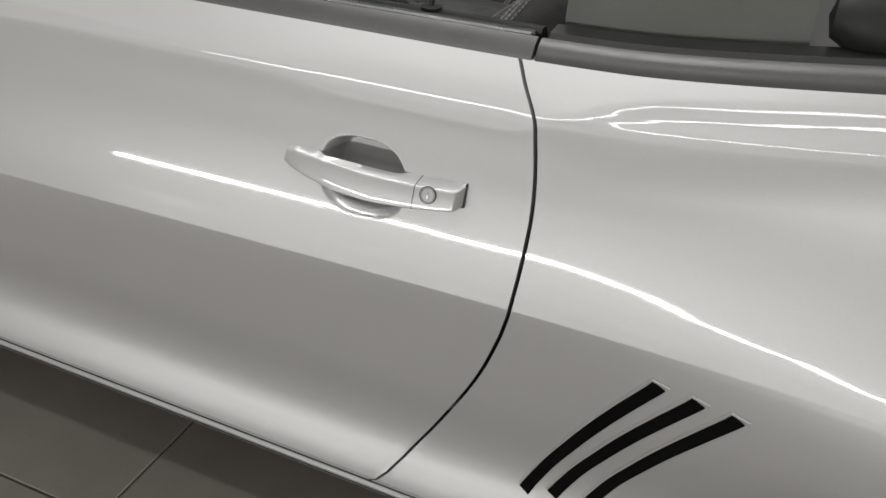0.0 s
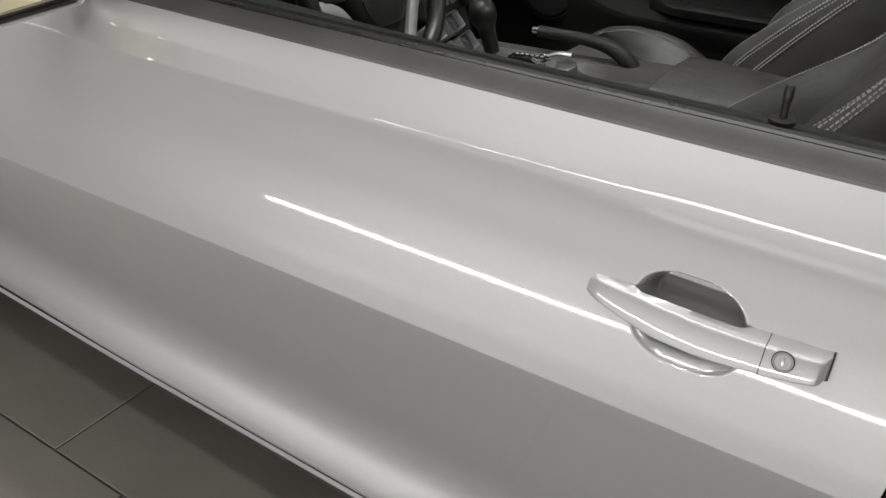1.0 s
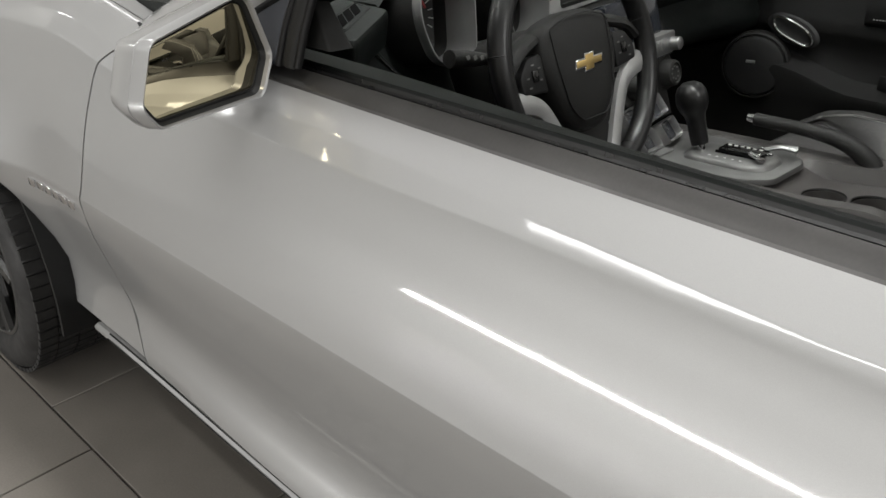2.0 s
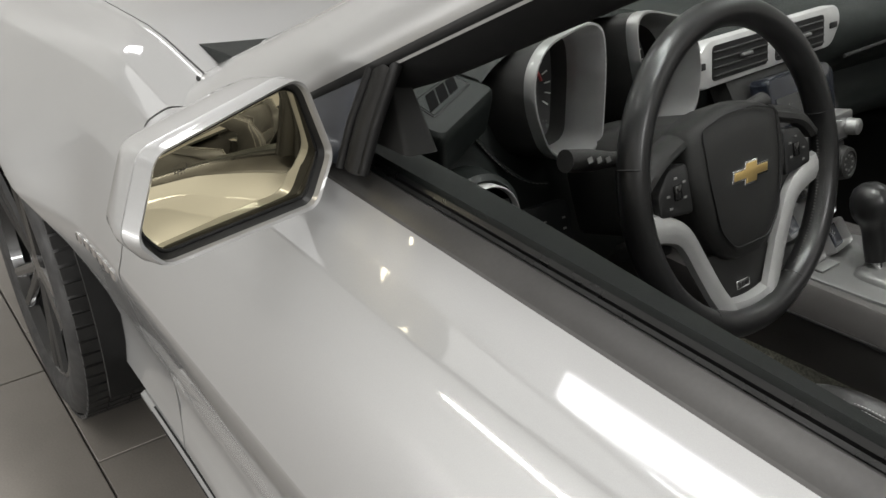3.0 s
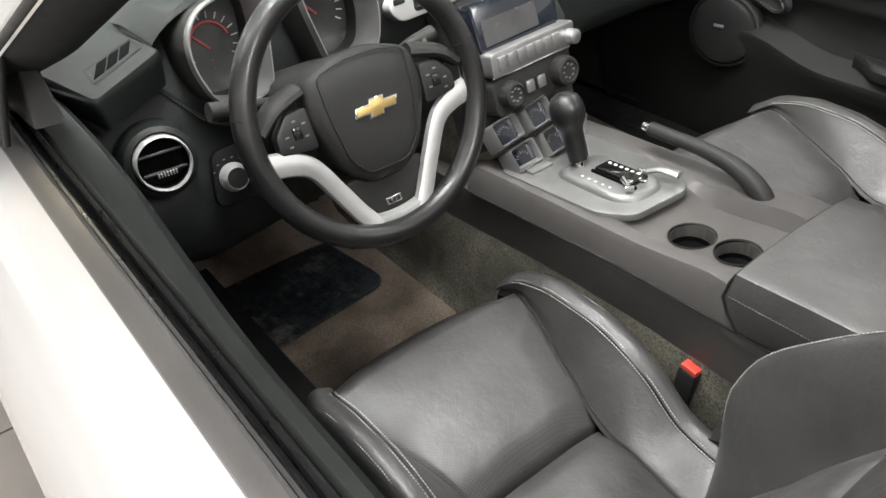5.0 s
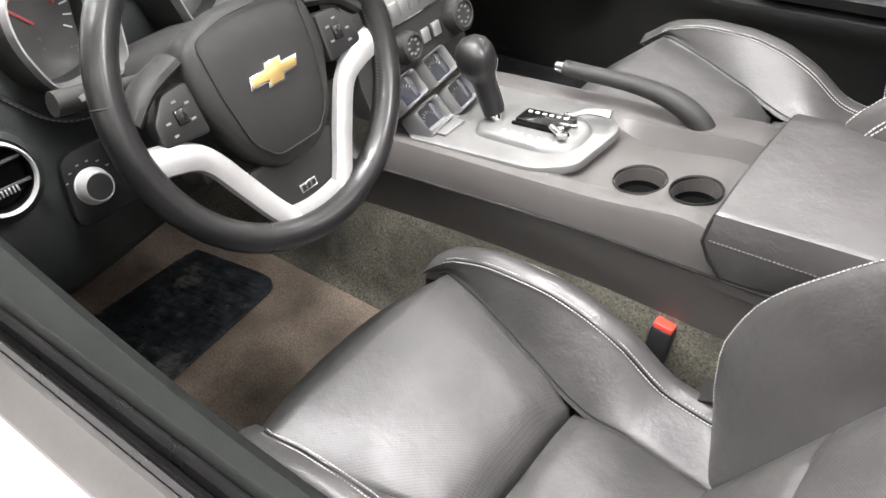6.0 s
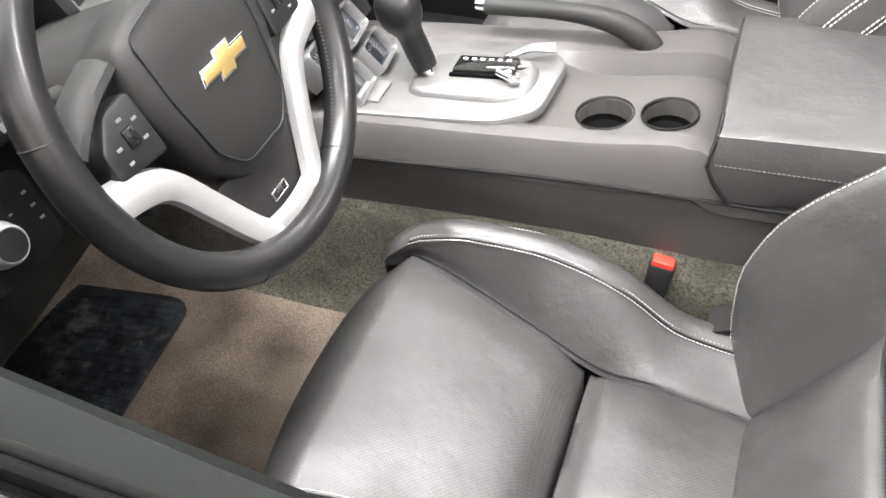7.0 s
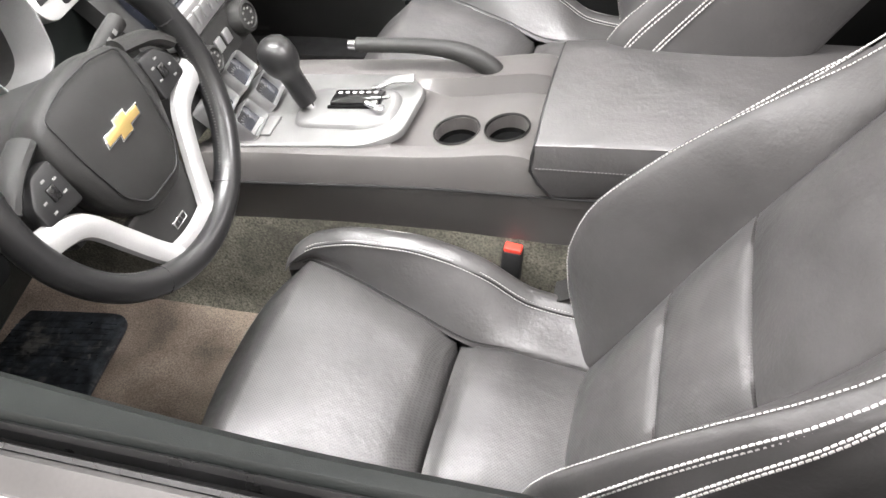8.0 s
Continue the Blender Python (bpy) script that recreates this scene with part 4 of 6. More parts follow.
lathe(bm, [(0.009, 0), (0.014, 0.0), (0.015, 0.003), (0.012, 0.005), (0.009, 0.003)], 24, pose(-0.955, -0.535, 0.258), False)
part("carpet_ring", bm, CHROME, car, "chrome carpet fixing ring")

# pedals
pedal = new("brake_pedal")
pedal.parent = car
bm = bmesh.new()
PM = frame_axes((-1.330, -0.385, 0.505), (0.15, 1, 0.05), (-0.55, 0, 0.8))
plate(bm, round_outline([(-0.052, -0.028), (0.034, -0.034), (0.056, 0.024), (-0.04, 0.034)], 0.016, 5), 0.012, PM, 0.004)
part("pad", bm, RUBBER, pedal)
bm = bmesh.new()
for k in range(14):
    x = lerp(-0.042, 0.046, k / 13)
    box(bm, 0.0030, 0.050 - abs(x) * 0.2, 0.004, PM @ Matrix.Translation((x, 0, 0.0125)), 0.001)
part("ribs", bm, SATIN, pedal, "worn bright ribs")
bm = bmesh.new()
tube(bm, [PM @ Vector((0, 0, 0)), PM @ Vector((0.0, 0.05, -0.05)), Vector((-1.50, -0.40, 0.72))], 0.010, 8)
part("arm", bm, BLACK, pedal)
pedal = new("accelerator_pedal")
pedal.parent = car
bm = bmesh.new()
PM = frame_axes((-1.415, -0.235, 0.490), (0.1, 1, 0.0), (-0.42, 0, 0.9))
plate(bm, round_outline([(-0.024, -0.065), (0.020, -0.072), (0.024, 0.07), (-0.02, 0.07)], 0.008, 4), 0.012, PM, 0.003)
part("pad", bm, PLASTIC, pedal)
bm = bmesh.new()
FM = frame_axes((-1.40, -0.640, 0.42), (0.35, 1, 0.0), (-0.75, 0, 0.65))
plate(bm, round_outline([(-0.035, -0.12), (0.03, -0.12), (0.035, 0.12), (-0.03, 0.12)], 0.01, 4), 0.015, FM, 0.003)
fr = part("foot_rest", bm, PLASTIC, car, "grey ribbed foot rest")
bm = bmesh.new()
for k in range(5):
    box(bm, 0.004, 0.2, 0.004, FM @ Matrix.Translation((-0.022 + 0.011 * k, 0, 0.0155)), 0.001)
part("ribs", bm, PLASTIC, fr)

# dashboard: section swept across the car
DASH = [(-1.52, 0.955), (-1.40, 0.962), (-1.24, 0.965), (-1.15, 0.960), (-1.112, 0.945), (-1.090, 0.905), (-1.085, 0.86), (-1.095, 0.82), (-1.08, 0.785), (-1.062, 0.755), (-1.07, 0.71), (-1.12, 0.66), (-1.25, 0.64), (-1.52, 0.66)]
dash = new("dashboard")
dash.parent = car
dash["label"] = "charcoal moulded dashboard with silver accents"


def dash_section(y):
    left = 1 - smooth(-0.66, -0.20, y)
    right = smooth(0.16, 0.34, y)
    knee = smooth(-0.72, -0.56, y) * (1 - smooth(-0.30, -0.18, y))
    out = []
    for x, z in DASH:
        low = smooth(0.90, 0.80, z)
        dx = 0.055 * left * low - 0.045 * right * low + 0.03 * right * smooth(0.8, 0.95, z)
        dx += 0.045 * smooth(0.55, 0.80, y) * low
        dz = -0.045 * knee * smooth(0.80, 0.70, z) + 0.03 * right * smooth(0.75, 0.66, z)
        out.append(Vector((x + dx, y, z + dz)))
    return out


bm = bmesh.new()
vs = grid(bm, [dash_section(y) for y in spaced(-0.745, 0.79, 70)], True)
bm.faces.new(vs[0]), bm.faces.new(vs[-1])
part("dash_body", bm, SOFT, dash, sharp=50)
# seam line across the passenger side
bm = bmesh.new()
tube(bm, [Vector((-1.058 - 0.01 * t, lerp(0.24, 0.74, t), 0.885 + 0.018 * t)) for t in spaced(0, 1, 12)], 0.0035, 6)
part("dash_seam", bm, RUBBER, dash)
# stitched seam on the driver side, between the pod and the column
dash_line = through_points([Vector((-1.083, -0.588, 0.918)), Vector((-1.080, -0.571, 0.899)), Vector((-1.071, -0.549, 0.872)), Vector((-1.052, -0.532, 0.852)), Vector((-1.042, -0.509, 0.839)), Vector((-1.037, -0.487, 0.834))], 5)
bm = bmesh.new()
tube(bm, dash_line, 0.0030, 8)
part("dash_seam", bm, SOFT, dash)
stitches([p + Vector((0.0026, -0.004, 0.001)) for p in dash_line], 0.004, 0.0025, 0.0007, dash, mat=DARK_THREAD)
# pod with side demister vent
bm = bmesh.new()
PODM = frame_axes((-1.060, -0.635, 0.962), (0.26, -0.95, -0.13), (1, 0.15, -0.12))
rows = []
for sx, lv in ((0.93, -0.050), (0.97, -0.034), (1.0, -0.022), (1.03, -0.012), (1.02, -0.003), (0.97, 0.001)):
    rows.append([PODM @ Vector((x * sx, y * sx, lv)) for x, y in round_outline([(-0.066, -0.11), (0.064, -0.11), (0.064, 0.046), (-0.062, 0.024)], 0.010, 4)])
vs = grid(bm, rows, True)
bm.faces.new(vs[-1]), bm.faces.new(vs[0])
pod = part("demister_pod", bm, SOFT, dash, sharp=40)
bm = bmesh.new()
vq = [(-0.060, -0.036), (0.027, -0.026), (0.039, 0.015), (-0.052, -0.003)]
fr = round_outline(vq, 0.003, 2)
mx, my = sum(a for a, _ in vq) / 4, sum(b for _, b in vq) / 4
inn = [(mx + (a - mx) * 0.93, my + (b - my) * 0.90) for a, b in fr]
tube(bm, [PODM @ Vector((a, b, 0.001)) for a, b in fr], 0.0012, 6, closed=True)
part("vent_frame", bm, RUBBER, pod)
bm = bmesh.new()
plate(bm, inn, 0.0014, PODM @ Matrix.Translation((0, 0, 0.0005)), 0)
part("vent_opening", bm, SOFT, pod)
for k in range(3):
    # slanted near-black plate between the bars, its colour stands for the slot's shade
    t0, t1 = 0.0 + 0.275 * k, 0.0 + 0.275 * k + 0.235
    top_a, top_b = Vector((lerp(-0.056, 0.024, t0), lerp(-0.031, -0.021, t0))), Vector((lerp(-0.056, 0.024, t1), lerp(-0.031, -0.021, t1)))
    low_a, low_b = Vector((lerp(-0.050, 0.035, t0 + 0.20), lerp(-0.006, 0.009, t0))), Vector((lerp(-0.050, 0.035, t1 + 0.20), lerp(-0.006, 0.009, t1)))
    bm = bmesh.new()
    plate(bm, round_outline([tuple(top_a), tuple(top_b), tuple(low_b), tuple(low_a)], 0.002, 2), 0.001, PODM @ Matrix.Translation((0, 0, 0.0016)), 0)
    part("slot", bm, VOID, pod, "near-black plate for the shade in a vent slot")
# end cap tweeter on the door corner
bm = bmesh.new()
low = round_outline([(-1.050, -0.772), (-0.945, -0.768), (-0.940, -0.734), (-1.040, -0.722)], 0.006, 3)
high = round_outline([(-1.030, -0.762), (-0.990, -0.756), (-0.984, -0.736), (-1.030, -0.730)], 0.004, 3)
rows = [[Vector((lerp(a[0], b[0], t), lerp(a[1], b[1], t), lerp(0.962, 1.022, t))) for a, b in zip(low, high)] for t in (0, 0.3, 0.6, 0.9, 0.97)] + [[Vector((lerp(b[0], -1.008, 0.15), lerp(b[1], -0.746, 0.15), 1.0225)) for b in high]]
vs = grid(bm, rows, True)
bm.faces.new(vs[-1]), bm.faces.new(vs[0])
part("tweeter_cover", bm, PLASTIC, door, "grey plastic corner cover", sharp=30)


def ring_vent(o, ex, ey, r, parent, slats=2):
    v = new("air_vent")
    v.parent = parent
    m = frame_axes(o, ex, ey)
    bm = bmesh.new()
    lathe(bm, [(r * 0.88, -0.012), (r * 0.89, 0.005), (r * 0.93, 0.008), (r * 0.975, 0.005), (r * 1.0, -0.014)], 48, m, False)
    part("ring", bm, SILVER, v, "bright silver ring")
    bm = bmesh.new()
    lathe(bm, [(0.001, -0.026), (r * 0.86, -0.026), (r * 0.86, -0.002), (r * 0.89, -0.002), (r * 0.89, -0.03), (0, -0.03)], 32, m)
    part("duct", bm, VOID, v)
    for k in range(slats):
        y = lerp(-0.33, 0.33, k / max(1, slats - 1)) * r
        w = 2 * math.sqrt(max(0, (0.83 * r) ** 2 - y * y))
        bm = bmesh.new()
        box(bm, w, 0.0040, 0.014, m @ Matrix.Translation((0, y, -0.008)) @ Matrix.Rotation(radians(-20), 4, "X"), 0.001)
        part("slat", bm, BLACK, v)
    bm = bmesh.new()
    for k in range(7):
        box(bm, 0.0022, 0.007, 0.003, m @ Matrix.Translation((-0.012 + 0.004 * k, -0.33 * r, 0.006)), 0.0006)
    part("thumb_grip", bm, SATIN, v)
    return v


bm = bmesh.new()
lathe(bm, [(0.034, -0.06), (0.054, -0.045), (0.049, -0.004), (0.042, 0.002), (0.038, -0.006)], 40, frame_axes((-0.990, -0.628, 0.844), (0.12, 1, 0.0), (-0.24, 0, 1)), False)
part("vent_bezel", bm, SOFT, dash)
ring_vent((-0.984, -0.628, 0.845), (0.12, 1, 0.0), (-0.24, 0, 1), 0.039, dash)
ring_vent((-1.045, 0.700, 0.880), (-0.12, 1, 0.0), (-0.24, 0, 1), 0.047, dash)
# lamp switch
bm = bmesh.new()
LM = frame_axes((-1.014, -0.522, 0.772), (0.05, 1, 0), (-0.30, 0, 1))
plate(bm, round_outline([(-0.045, -0.04), (0.05, -0.04), (0.055, 0.045), (-0.03, 0.045)], 0.02, 6), 0.010, LM, 0.003)
sw = part("lamp_switch", bm, SWITCH_BLACK, dash, "black rotary lamp switch panel")
bm = bmesh.new()
lathe(bm, [(0.021, 0.008), (0.021, 0.013), (0.0185, 0.026), (0.016, 0.030), (0.0155, 0.0285), (0, 0.0285)], 32, LM @ Matrix.Translation((-0.008, 0.0, 0)))
part("knob", bm, SILVER, sw, "silver sided rotary knob")
bm = bmesh.new()
lathe(bm, [(0, 0.0284), (0.0150, 0.0284), (0.0150, 0.0295), (0, 0.0298)], 28, LM @ Matrix.Translation((-0.008, 0.0, 0)))
part("knob_face", bm, BLACK, sw)
bm = bmesh.new()
lathe(bm, [(0.0212, 0.008), (0.0218, 0.012), (0.0200, 0.0135), (0.0196, 0.010)], 32, LM @ Matrix.Translation((-0.008, 0.0, 0)), False)
part("knob_ring", bm, SILVER, sw, "bright silver ring")
bm = bmesh.new()
for a in spaced(0.5, 2.6, 6):
    box(bm, 0.0035, 0.0018, 0.0006, LM @ Matrix.Translation((-0.008 + 0.029 * math.cos(a), 0.029 * math.sin(a), 0.0104)), 0)
for k in range(3):
    box(bm, 0.005, 0.0025, 0.0006, LM @ Matrix.Translation((0.040, 0.022 - 0.014 * k, 0.0104)), 0)
part("markings", bm, DIM_PRINT, sw)

# instrument cowls: two squared silver tunnels


def instrument(cy, cz, mirror_side):
    g = new("instrument")
    g.parent = dash
    o = [(-0.060, -0.010), (-0.045, -0.062), (-0.010, -0.078), (0.040, -0.070), (0.058, 0.020), (0.060, 0.062), (0.040, 0.074), (-0.030, 0.058), (-0.055, 0.030)]
    if mirror_side:
        o = [(-x, y) for x, y in o]
    o = round_outline(o, 0.020, 4)
    m = frame_axes((-1.045, cy, cz), (0, 1, 0), (-0.25, 0, 1))
    bm = bmesh.new()
    rows = [[m @ Vector((x * k, y * k, z)) for x, y in o] for k, z in ((1.055, 0.020), (1.06, 0.032), (1.045, 0.038), (1.01, 0.038), (0.985, 0.030), (0.93, -0.020), (0.91, -0.022), (0.96, 0.0))]
    grid(bm, rows, True, True)
    part("cowl", bm, SATIN, g, "satin silver squared cowl", sharp=50)
    bm = bmesh.new()
    rows = [[m @ Vector((x * k, y * k, z)) for x, y in o] for k, z in ((1.02, -0.12), (1.05, -0.01), (1.055, 0.021), (1.03, 0.021), (0.92, -0.021), (0.86, -0.050))]
    grid(bm, rows, True)
    part("cowl_tunnel", bm, PLASTIC, g, sharp=50)
    bm = bmesh.new()
    plate(bm, scaled(o, 0.87), 0.004, m @ Matrix.Translation((0, 0, -0.052)), 0)
    face = part("dial_face", bm, SCREEN_GREY, g, "dim grey dial face")
    bm = bmesh.new()
    for a in spaced(-0.6, 3.7, 14):
        box(bm, 0.010, 0.0016, 0.0012, m @ Matrix.Translation((0.040 * math.cos(a), 0.004 + 0.040 * math.sin(a), -0.047)) @ Matrix.Rotation(a, 4, "Z"), 0)
    part("dial_marks", bm, GREY_PRINT, face)
    bm = bmesh.new()
    box(bm, 0.036, 0.003, 0.002, m @ Matrix.Translation((-0.014, 0.01, -0.046)) @ Matrix.Rotation(2.3, 4, "Z"), 0)
    box(bm, 0.020, 0.012, 0.0012, m @ Matrix.Translation((-0.026, 0.030, -0.047)) @ Matrix.Rotation(0.7, 4, "Z"), 0)
    part("needle", bm, DIAL_RED, face)
    # Red arc: the dial's lighting put into colour.
    bm = bmesh.new()
    tube(bm, [m @ Vector((0.030 * math.cos(a), 0.004 + 0.030 * math.sin(a), -0.0465)) for a in spaced(0.2, 2.9, 18)], 0.0022, 6)
    part("dial_arc", bm, DIAL_RED, face, "dim red arc that paints the dial's red light")
    return g


instrument(-0.485, 0.950, False)
instrument(-0.305, 0.952, True)
bm = bmesh.new()
rows = []
for y in spaced(-0.575, -0.225, 24):
    arch = math.sqrt(max(0, 1 - ((y + 0.40) / 0.185) ** 2))
    rows.append([Vector((x, y, 0.945 + k * arch)) for x, k in ((-1.30, 0.03), (-1.18, 0.085), (-1.075, 0.088), (-1.070, 0.078), (-1.20, 0.05))])
vs = grid(bm, rows, True)
part("instrument_hood", bm, SOFT, dash, sharp=50)

# twin centre vents in a silver surround
CV = frame_axes((-1.078, 0.006, 0.930), (-0.02, 1, 0.03), (-0.22, 0, 1))
vent = new("centre_vents")
vent.parent = dash
bm = bmesh.new()
o = round_outline([(-0.205, -0.006), (-0.185, -0.034), (0.180, -0.030), (0.212, 0.008), (0.200, 0.036), (-0.160, 0.034)], 0.016, 5)
plate(bm, o, 0.022, CV @ Matrix.Translation((0, 0, -0.004)), 0.004)
part("surround", bm, SILVER, vent, "satin silver vent surround")
for cx in (-0.082, 0.082):
    bm = bmesh.new()
    plate(bm, round_outline([(-0.072, -0.025), (0.070, -0.024), (0.072, 0.026), (-0.068, 0.026)], 0.008, 4), 0.003, CV @ Matrix.Translation((cx, 0, 0.0165)), 0)
    part("duct", bm, RUBBER, vent)
    for k in range(4):
        bm = bmesh.new()
        box(bm, 0.136, 0.0022, 0.008, CV @ Matrix.Translation((cx, -0.017 + 0.0115 * k, 0.0185)) @ Matrix.Rotation(radians(25), 4, "X"), 0.0005)
        part("slat", bm, PLASTIC, vent)
    bm = bmesh.new()
    box(bm, 0.026, 0.005, 0.010, CV @ Matrix.Translation((cx + 0.01, 0.002, 0.0215)), 0.0015)
    part("thumb_tab", bm, SATIN, vent)
for cx, cy in ((-0.180, 0.0), (0.184, 0.004)):
    bm = bmesh.new()
    box(bm, 0.022, 0.010, 0.004, CV @ Matrix.Translation((cx, cy, 0.0185)), 0.0015)
    part("vent_wheel", bm, BLACK, vent)

# radio and climate stack
stack = new("centre_stack")
stack.parent = dash
RM = frame_axes((-1.000, 0.030, 0.862), (-0.06, 1, 0.0), (-0.36, 0, 1))
bm = bmesh.new()
plate(bm, round_outline([(-0.100, -0.040), (0.095, -0.038), (0.100, 0.030), (0.078, 0.046), (-0.10, 0.046)], 0.010, 4), 0.03, RM @ Matrix.Translation((0, 0, -0.03)), 0.004)
part("radio_screen", bm, SCREEN, stack, "dark blue radio display")
bm = bmesh.new()
plate(bm, [(-0.085, -0.030), (0.045, -0.028), (0.045, 0.014), (-0.085, 0.014)], 0.0015, RM, 0)
part("screen_window", bm, SCREEN_GREY, stack)
bm = bmesh.new()
SM = frame_axes((-0.972, 0.038, 0.808), (-0.06, 1, 0.0), (-0.20, 0, 1))
plate(bm, round_outline([(-0.105, -0.022), (0.098, -0.020), (0.106, 0.022), (-0.105, 0.022)], 0.010, 4), 0.03, SM @ Matrix.Translation((0, 0, -0.022)), 0.003)
part("radio_panel", bm, SATIN, stack, "satin silver radio button strip")
for k in range(7):
    bm = bmesh.new()
    box(bm, 0.017, 0.024, 0.006, SM @ Matrix.Translation((-0.082 + 0.0225 * k, 0.0, 0.009)), 0.002)
    part("button", bm, SATIN, stack)
bm = bmesh.new()
lathe(bm, [(0.014, 0), (0.013, 0.018), (0.010, 0.020), (0, 0.020)], 24, SM @ Matrix.Translation((0.088, -0.004, 0.007)))
part("radio_knob", bm, SATIN, stack)
HM = frame_axes((-0.958, 0.030, 0.752), (-0.04, 1, 0.0), (-0.25, 0, 1))
bm = bmesh.new()
plate(bm, round_outline([(-0.098, -0.034), (0.090, -0.034), (0.098, 0.034), (-0.098, 0.030)], 0.016, 5), 0.035, HM @ Matrix.Translation((0, 0, -0.034)), 0.003)
part("climate_panel", bm, PLASTIC, stack, "charcoal climate panel")
bm = bmesh.new()
tube(bm, [HM @ Vector((x, 0.036, 0.003)) for x in spaced(-0.095, 0.095, 6)], 0.003, 8)
part("chrome_strip", bm, CHROME, stack)
for cx, r in ((-0.066, 0.024), (0.066, 0.028)):
    bm = bmesh.new()
    lathe(bm, [(r, 0), (r, 0.010), (r * 0.9, 0.022), (r * 0.72, 0.024), (r * 0.68, 0.021), (0, 0.021)], 32, HM @ Matrix.Translation((cx, 0, 0.001)))
    kn = part("climate_knob", bm, PLASTIC, stack, "black rotary climate knob")
    bm = bmesh.new()
    for a in range(8):
        box(bm, 0.005, 0.003, 0.001, HM @ Matrix.Translation((cx + r * 0.45 * math.cos(a * 0.785), r * 0.45 * math.sin(a * 0.785), 0.0224)), 0)
    part("markings", bm, DIM_PRINT, kn)
for k in range(2):
    bm = bmesh.new()
    box(bm, 0.02, 0.022, 0.006, HM @ Matrix.Translation((-0.014 + 0.028 * k, -0.002, 0.004)), 0.003)
    part("button", bm, SATIN, stack)
bm = bmesh.new()
rows = [[Vector((x, y, z)) for y in spaced(-0.105, 0.15, 10)] for x, z in ((-1.06, 0.90), (-1.005, 0.83), (-0.99, 0.76), (-0.985, 0.71), (-0.965, 0.655))]
shell(bm, rows, (-0.04, 0, 0))
part("stack_body", bm, PLASTIC, stack)

# steering wheel
SWC, SWT = Vector((-0.847, -0.386, 0.890)), radians(18.5)
SWM = frame_axes(SWC, (0, 1, 0), (-math.sin(SWT), 0, math.cos(SWT))) @ Matrix.Scale(1.04, 4)
wheel_ob = new("steering_wheel")
wheel_ob.parent = car
wheel_ob["label"] = "black leather steering wheel with satin silver spokes"
RW = 0.169
bm = bmesh.new()
tube(bm, [SWM @ Vector(((RW) * math.sin(a), RW * math.cos(a), 0.010)) for a in spaced(0, 2 * math.pi, 97)[:-1]], 0.0165, 16, closed=True, up=SWM.to_3x3() @ Vector((0, 0, 1)), flat=1.05)
rim_ob = part("rim", bm, WHEEL_LEATHER, wheel_ob, "worn black leather rim", sharp=80)
for a in (-1.35, 1.35, -2.65, 2.65):
    bm = bmesh.new()
    d = SWM @ Vector((RW * math.sin(a), RW * math.cos(a), 0.010))
    mm = frame_axes(d, SWM.to_3x3() @ Vector((math.sin(a), math.cos(a), 0)), SWM.to_3x3() @ Vector((0, 0, 1)))
    lathe(bm, [(0.0168, -0.001), (0.0173, 0.0), (0.0168, 0.001)], 20, mm)
    part("leather_joint", bm, RUBBER, rim_ob)
bm = bmesh.new()
for a in spaced(1.45, 2.55, 46):
    p0 = SWM @ Vector(((RW - 0.0125) * math.sin(a), (RW - 0.0125) * math.cos(a), 0.003))
    p1 = SWM @ Vector(((RW - 0.0125) * math.sin(a + 0.022), (RW - 0.0125) * math.cos(a + 0.022), 0.019))
    tube(bm, [p0, (p0 + p1) / 2 - (SWM.to_3x3() @ Vector((math.sin(a), math.cos(a), 0))) * 0.0030, p1], 0.0007, 5)
part("rim_stitching", bm, DARK_THREAD, rim_ob, "dark grey cross stitching")
bm = bmesh.new()
for a in spaced(-2.55, -1.45, 46):
    p0 = SWM @ Vector(((RW - 0.0125) * math.sin(a), (RW - 0.0125) * math.cos(a), 0.003))
    p1 = SWM @ Vector(((RW - 0.0125) * math.sin(a + 0.022), (RW - 0.0125) * math.cos(a + 0.022), 0.019))
    tube(bm, [p0, (p0 + p1) / 2 - (SWM.to_3x3() @ Vector((math.sin(a), math.cos(a), 0))) * 0.0030, p1], 0.0007, 5)
part("rim_stitching", bm, DARK_THREAD, rim_ob, "dark grey cross stitching")
# silver spokes
for sgn in (-1, 1):
    bm = bmesh.new()
    line = through_points([(sgn * 0.160, -0.026, 0.006), (sgn * 0.125, -0.034, 0.007), (sgn * 0.098, -0.050, 0.006), (sgn * 0.074, -0.090, 0.004), (sgn * 0.052, -0.130, 0.004), (sgn * 0.034, -0.156, 0.007)], 5)
    rows = []
    for i, p in enumerate(line):
        t = i / (len(line) - 1)
        d = (line[min(i + 1, len(line) - 1)] - line[max(i - 1, 0)]).normalized()
        nrm = Vector((-d.y, d.x, 0))
        w = lerp(0.0165, 0.0130, smooth(0, 0.5, t))
        rows.append([SWM @ (p + nrm * w * c + Vector((0, 0, h))) for c, h in ((-1, -0.004), (-0.85, 0.003), (-0.3, 0.006), (0.3, 0.006), (0.85, 0.003), (1, -0.004), (0, -0.010))])
    vs = grid(bm, rows, True)
    bm.faces.new(vs[0]), bm.faces.new(vs[-1])
    part("spoke", bm, SPOKE, wheel_ob, "satin silver spoke", sharp=50)
bm = bmesh.new()
rows = [[SWM @ Vector((r * math.sin(a), r * math.cos(a), h)) for r, h in ((0.142, 0.0), (0.146, 0.010), (0.156, 0.012), (0.162, 0.008), (0.160, -0.004))] for a in spaced(math.pi - 0.235, math.pi + 0.235, 12)]
vs = grid(bm, rows, True)
bm.faces.new(vs[0]), bm.faces.new(vs[-1])
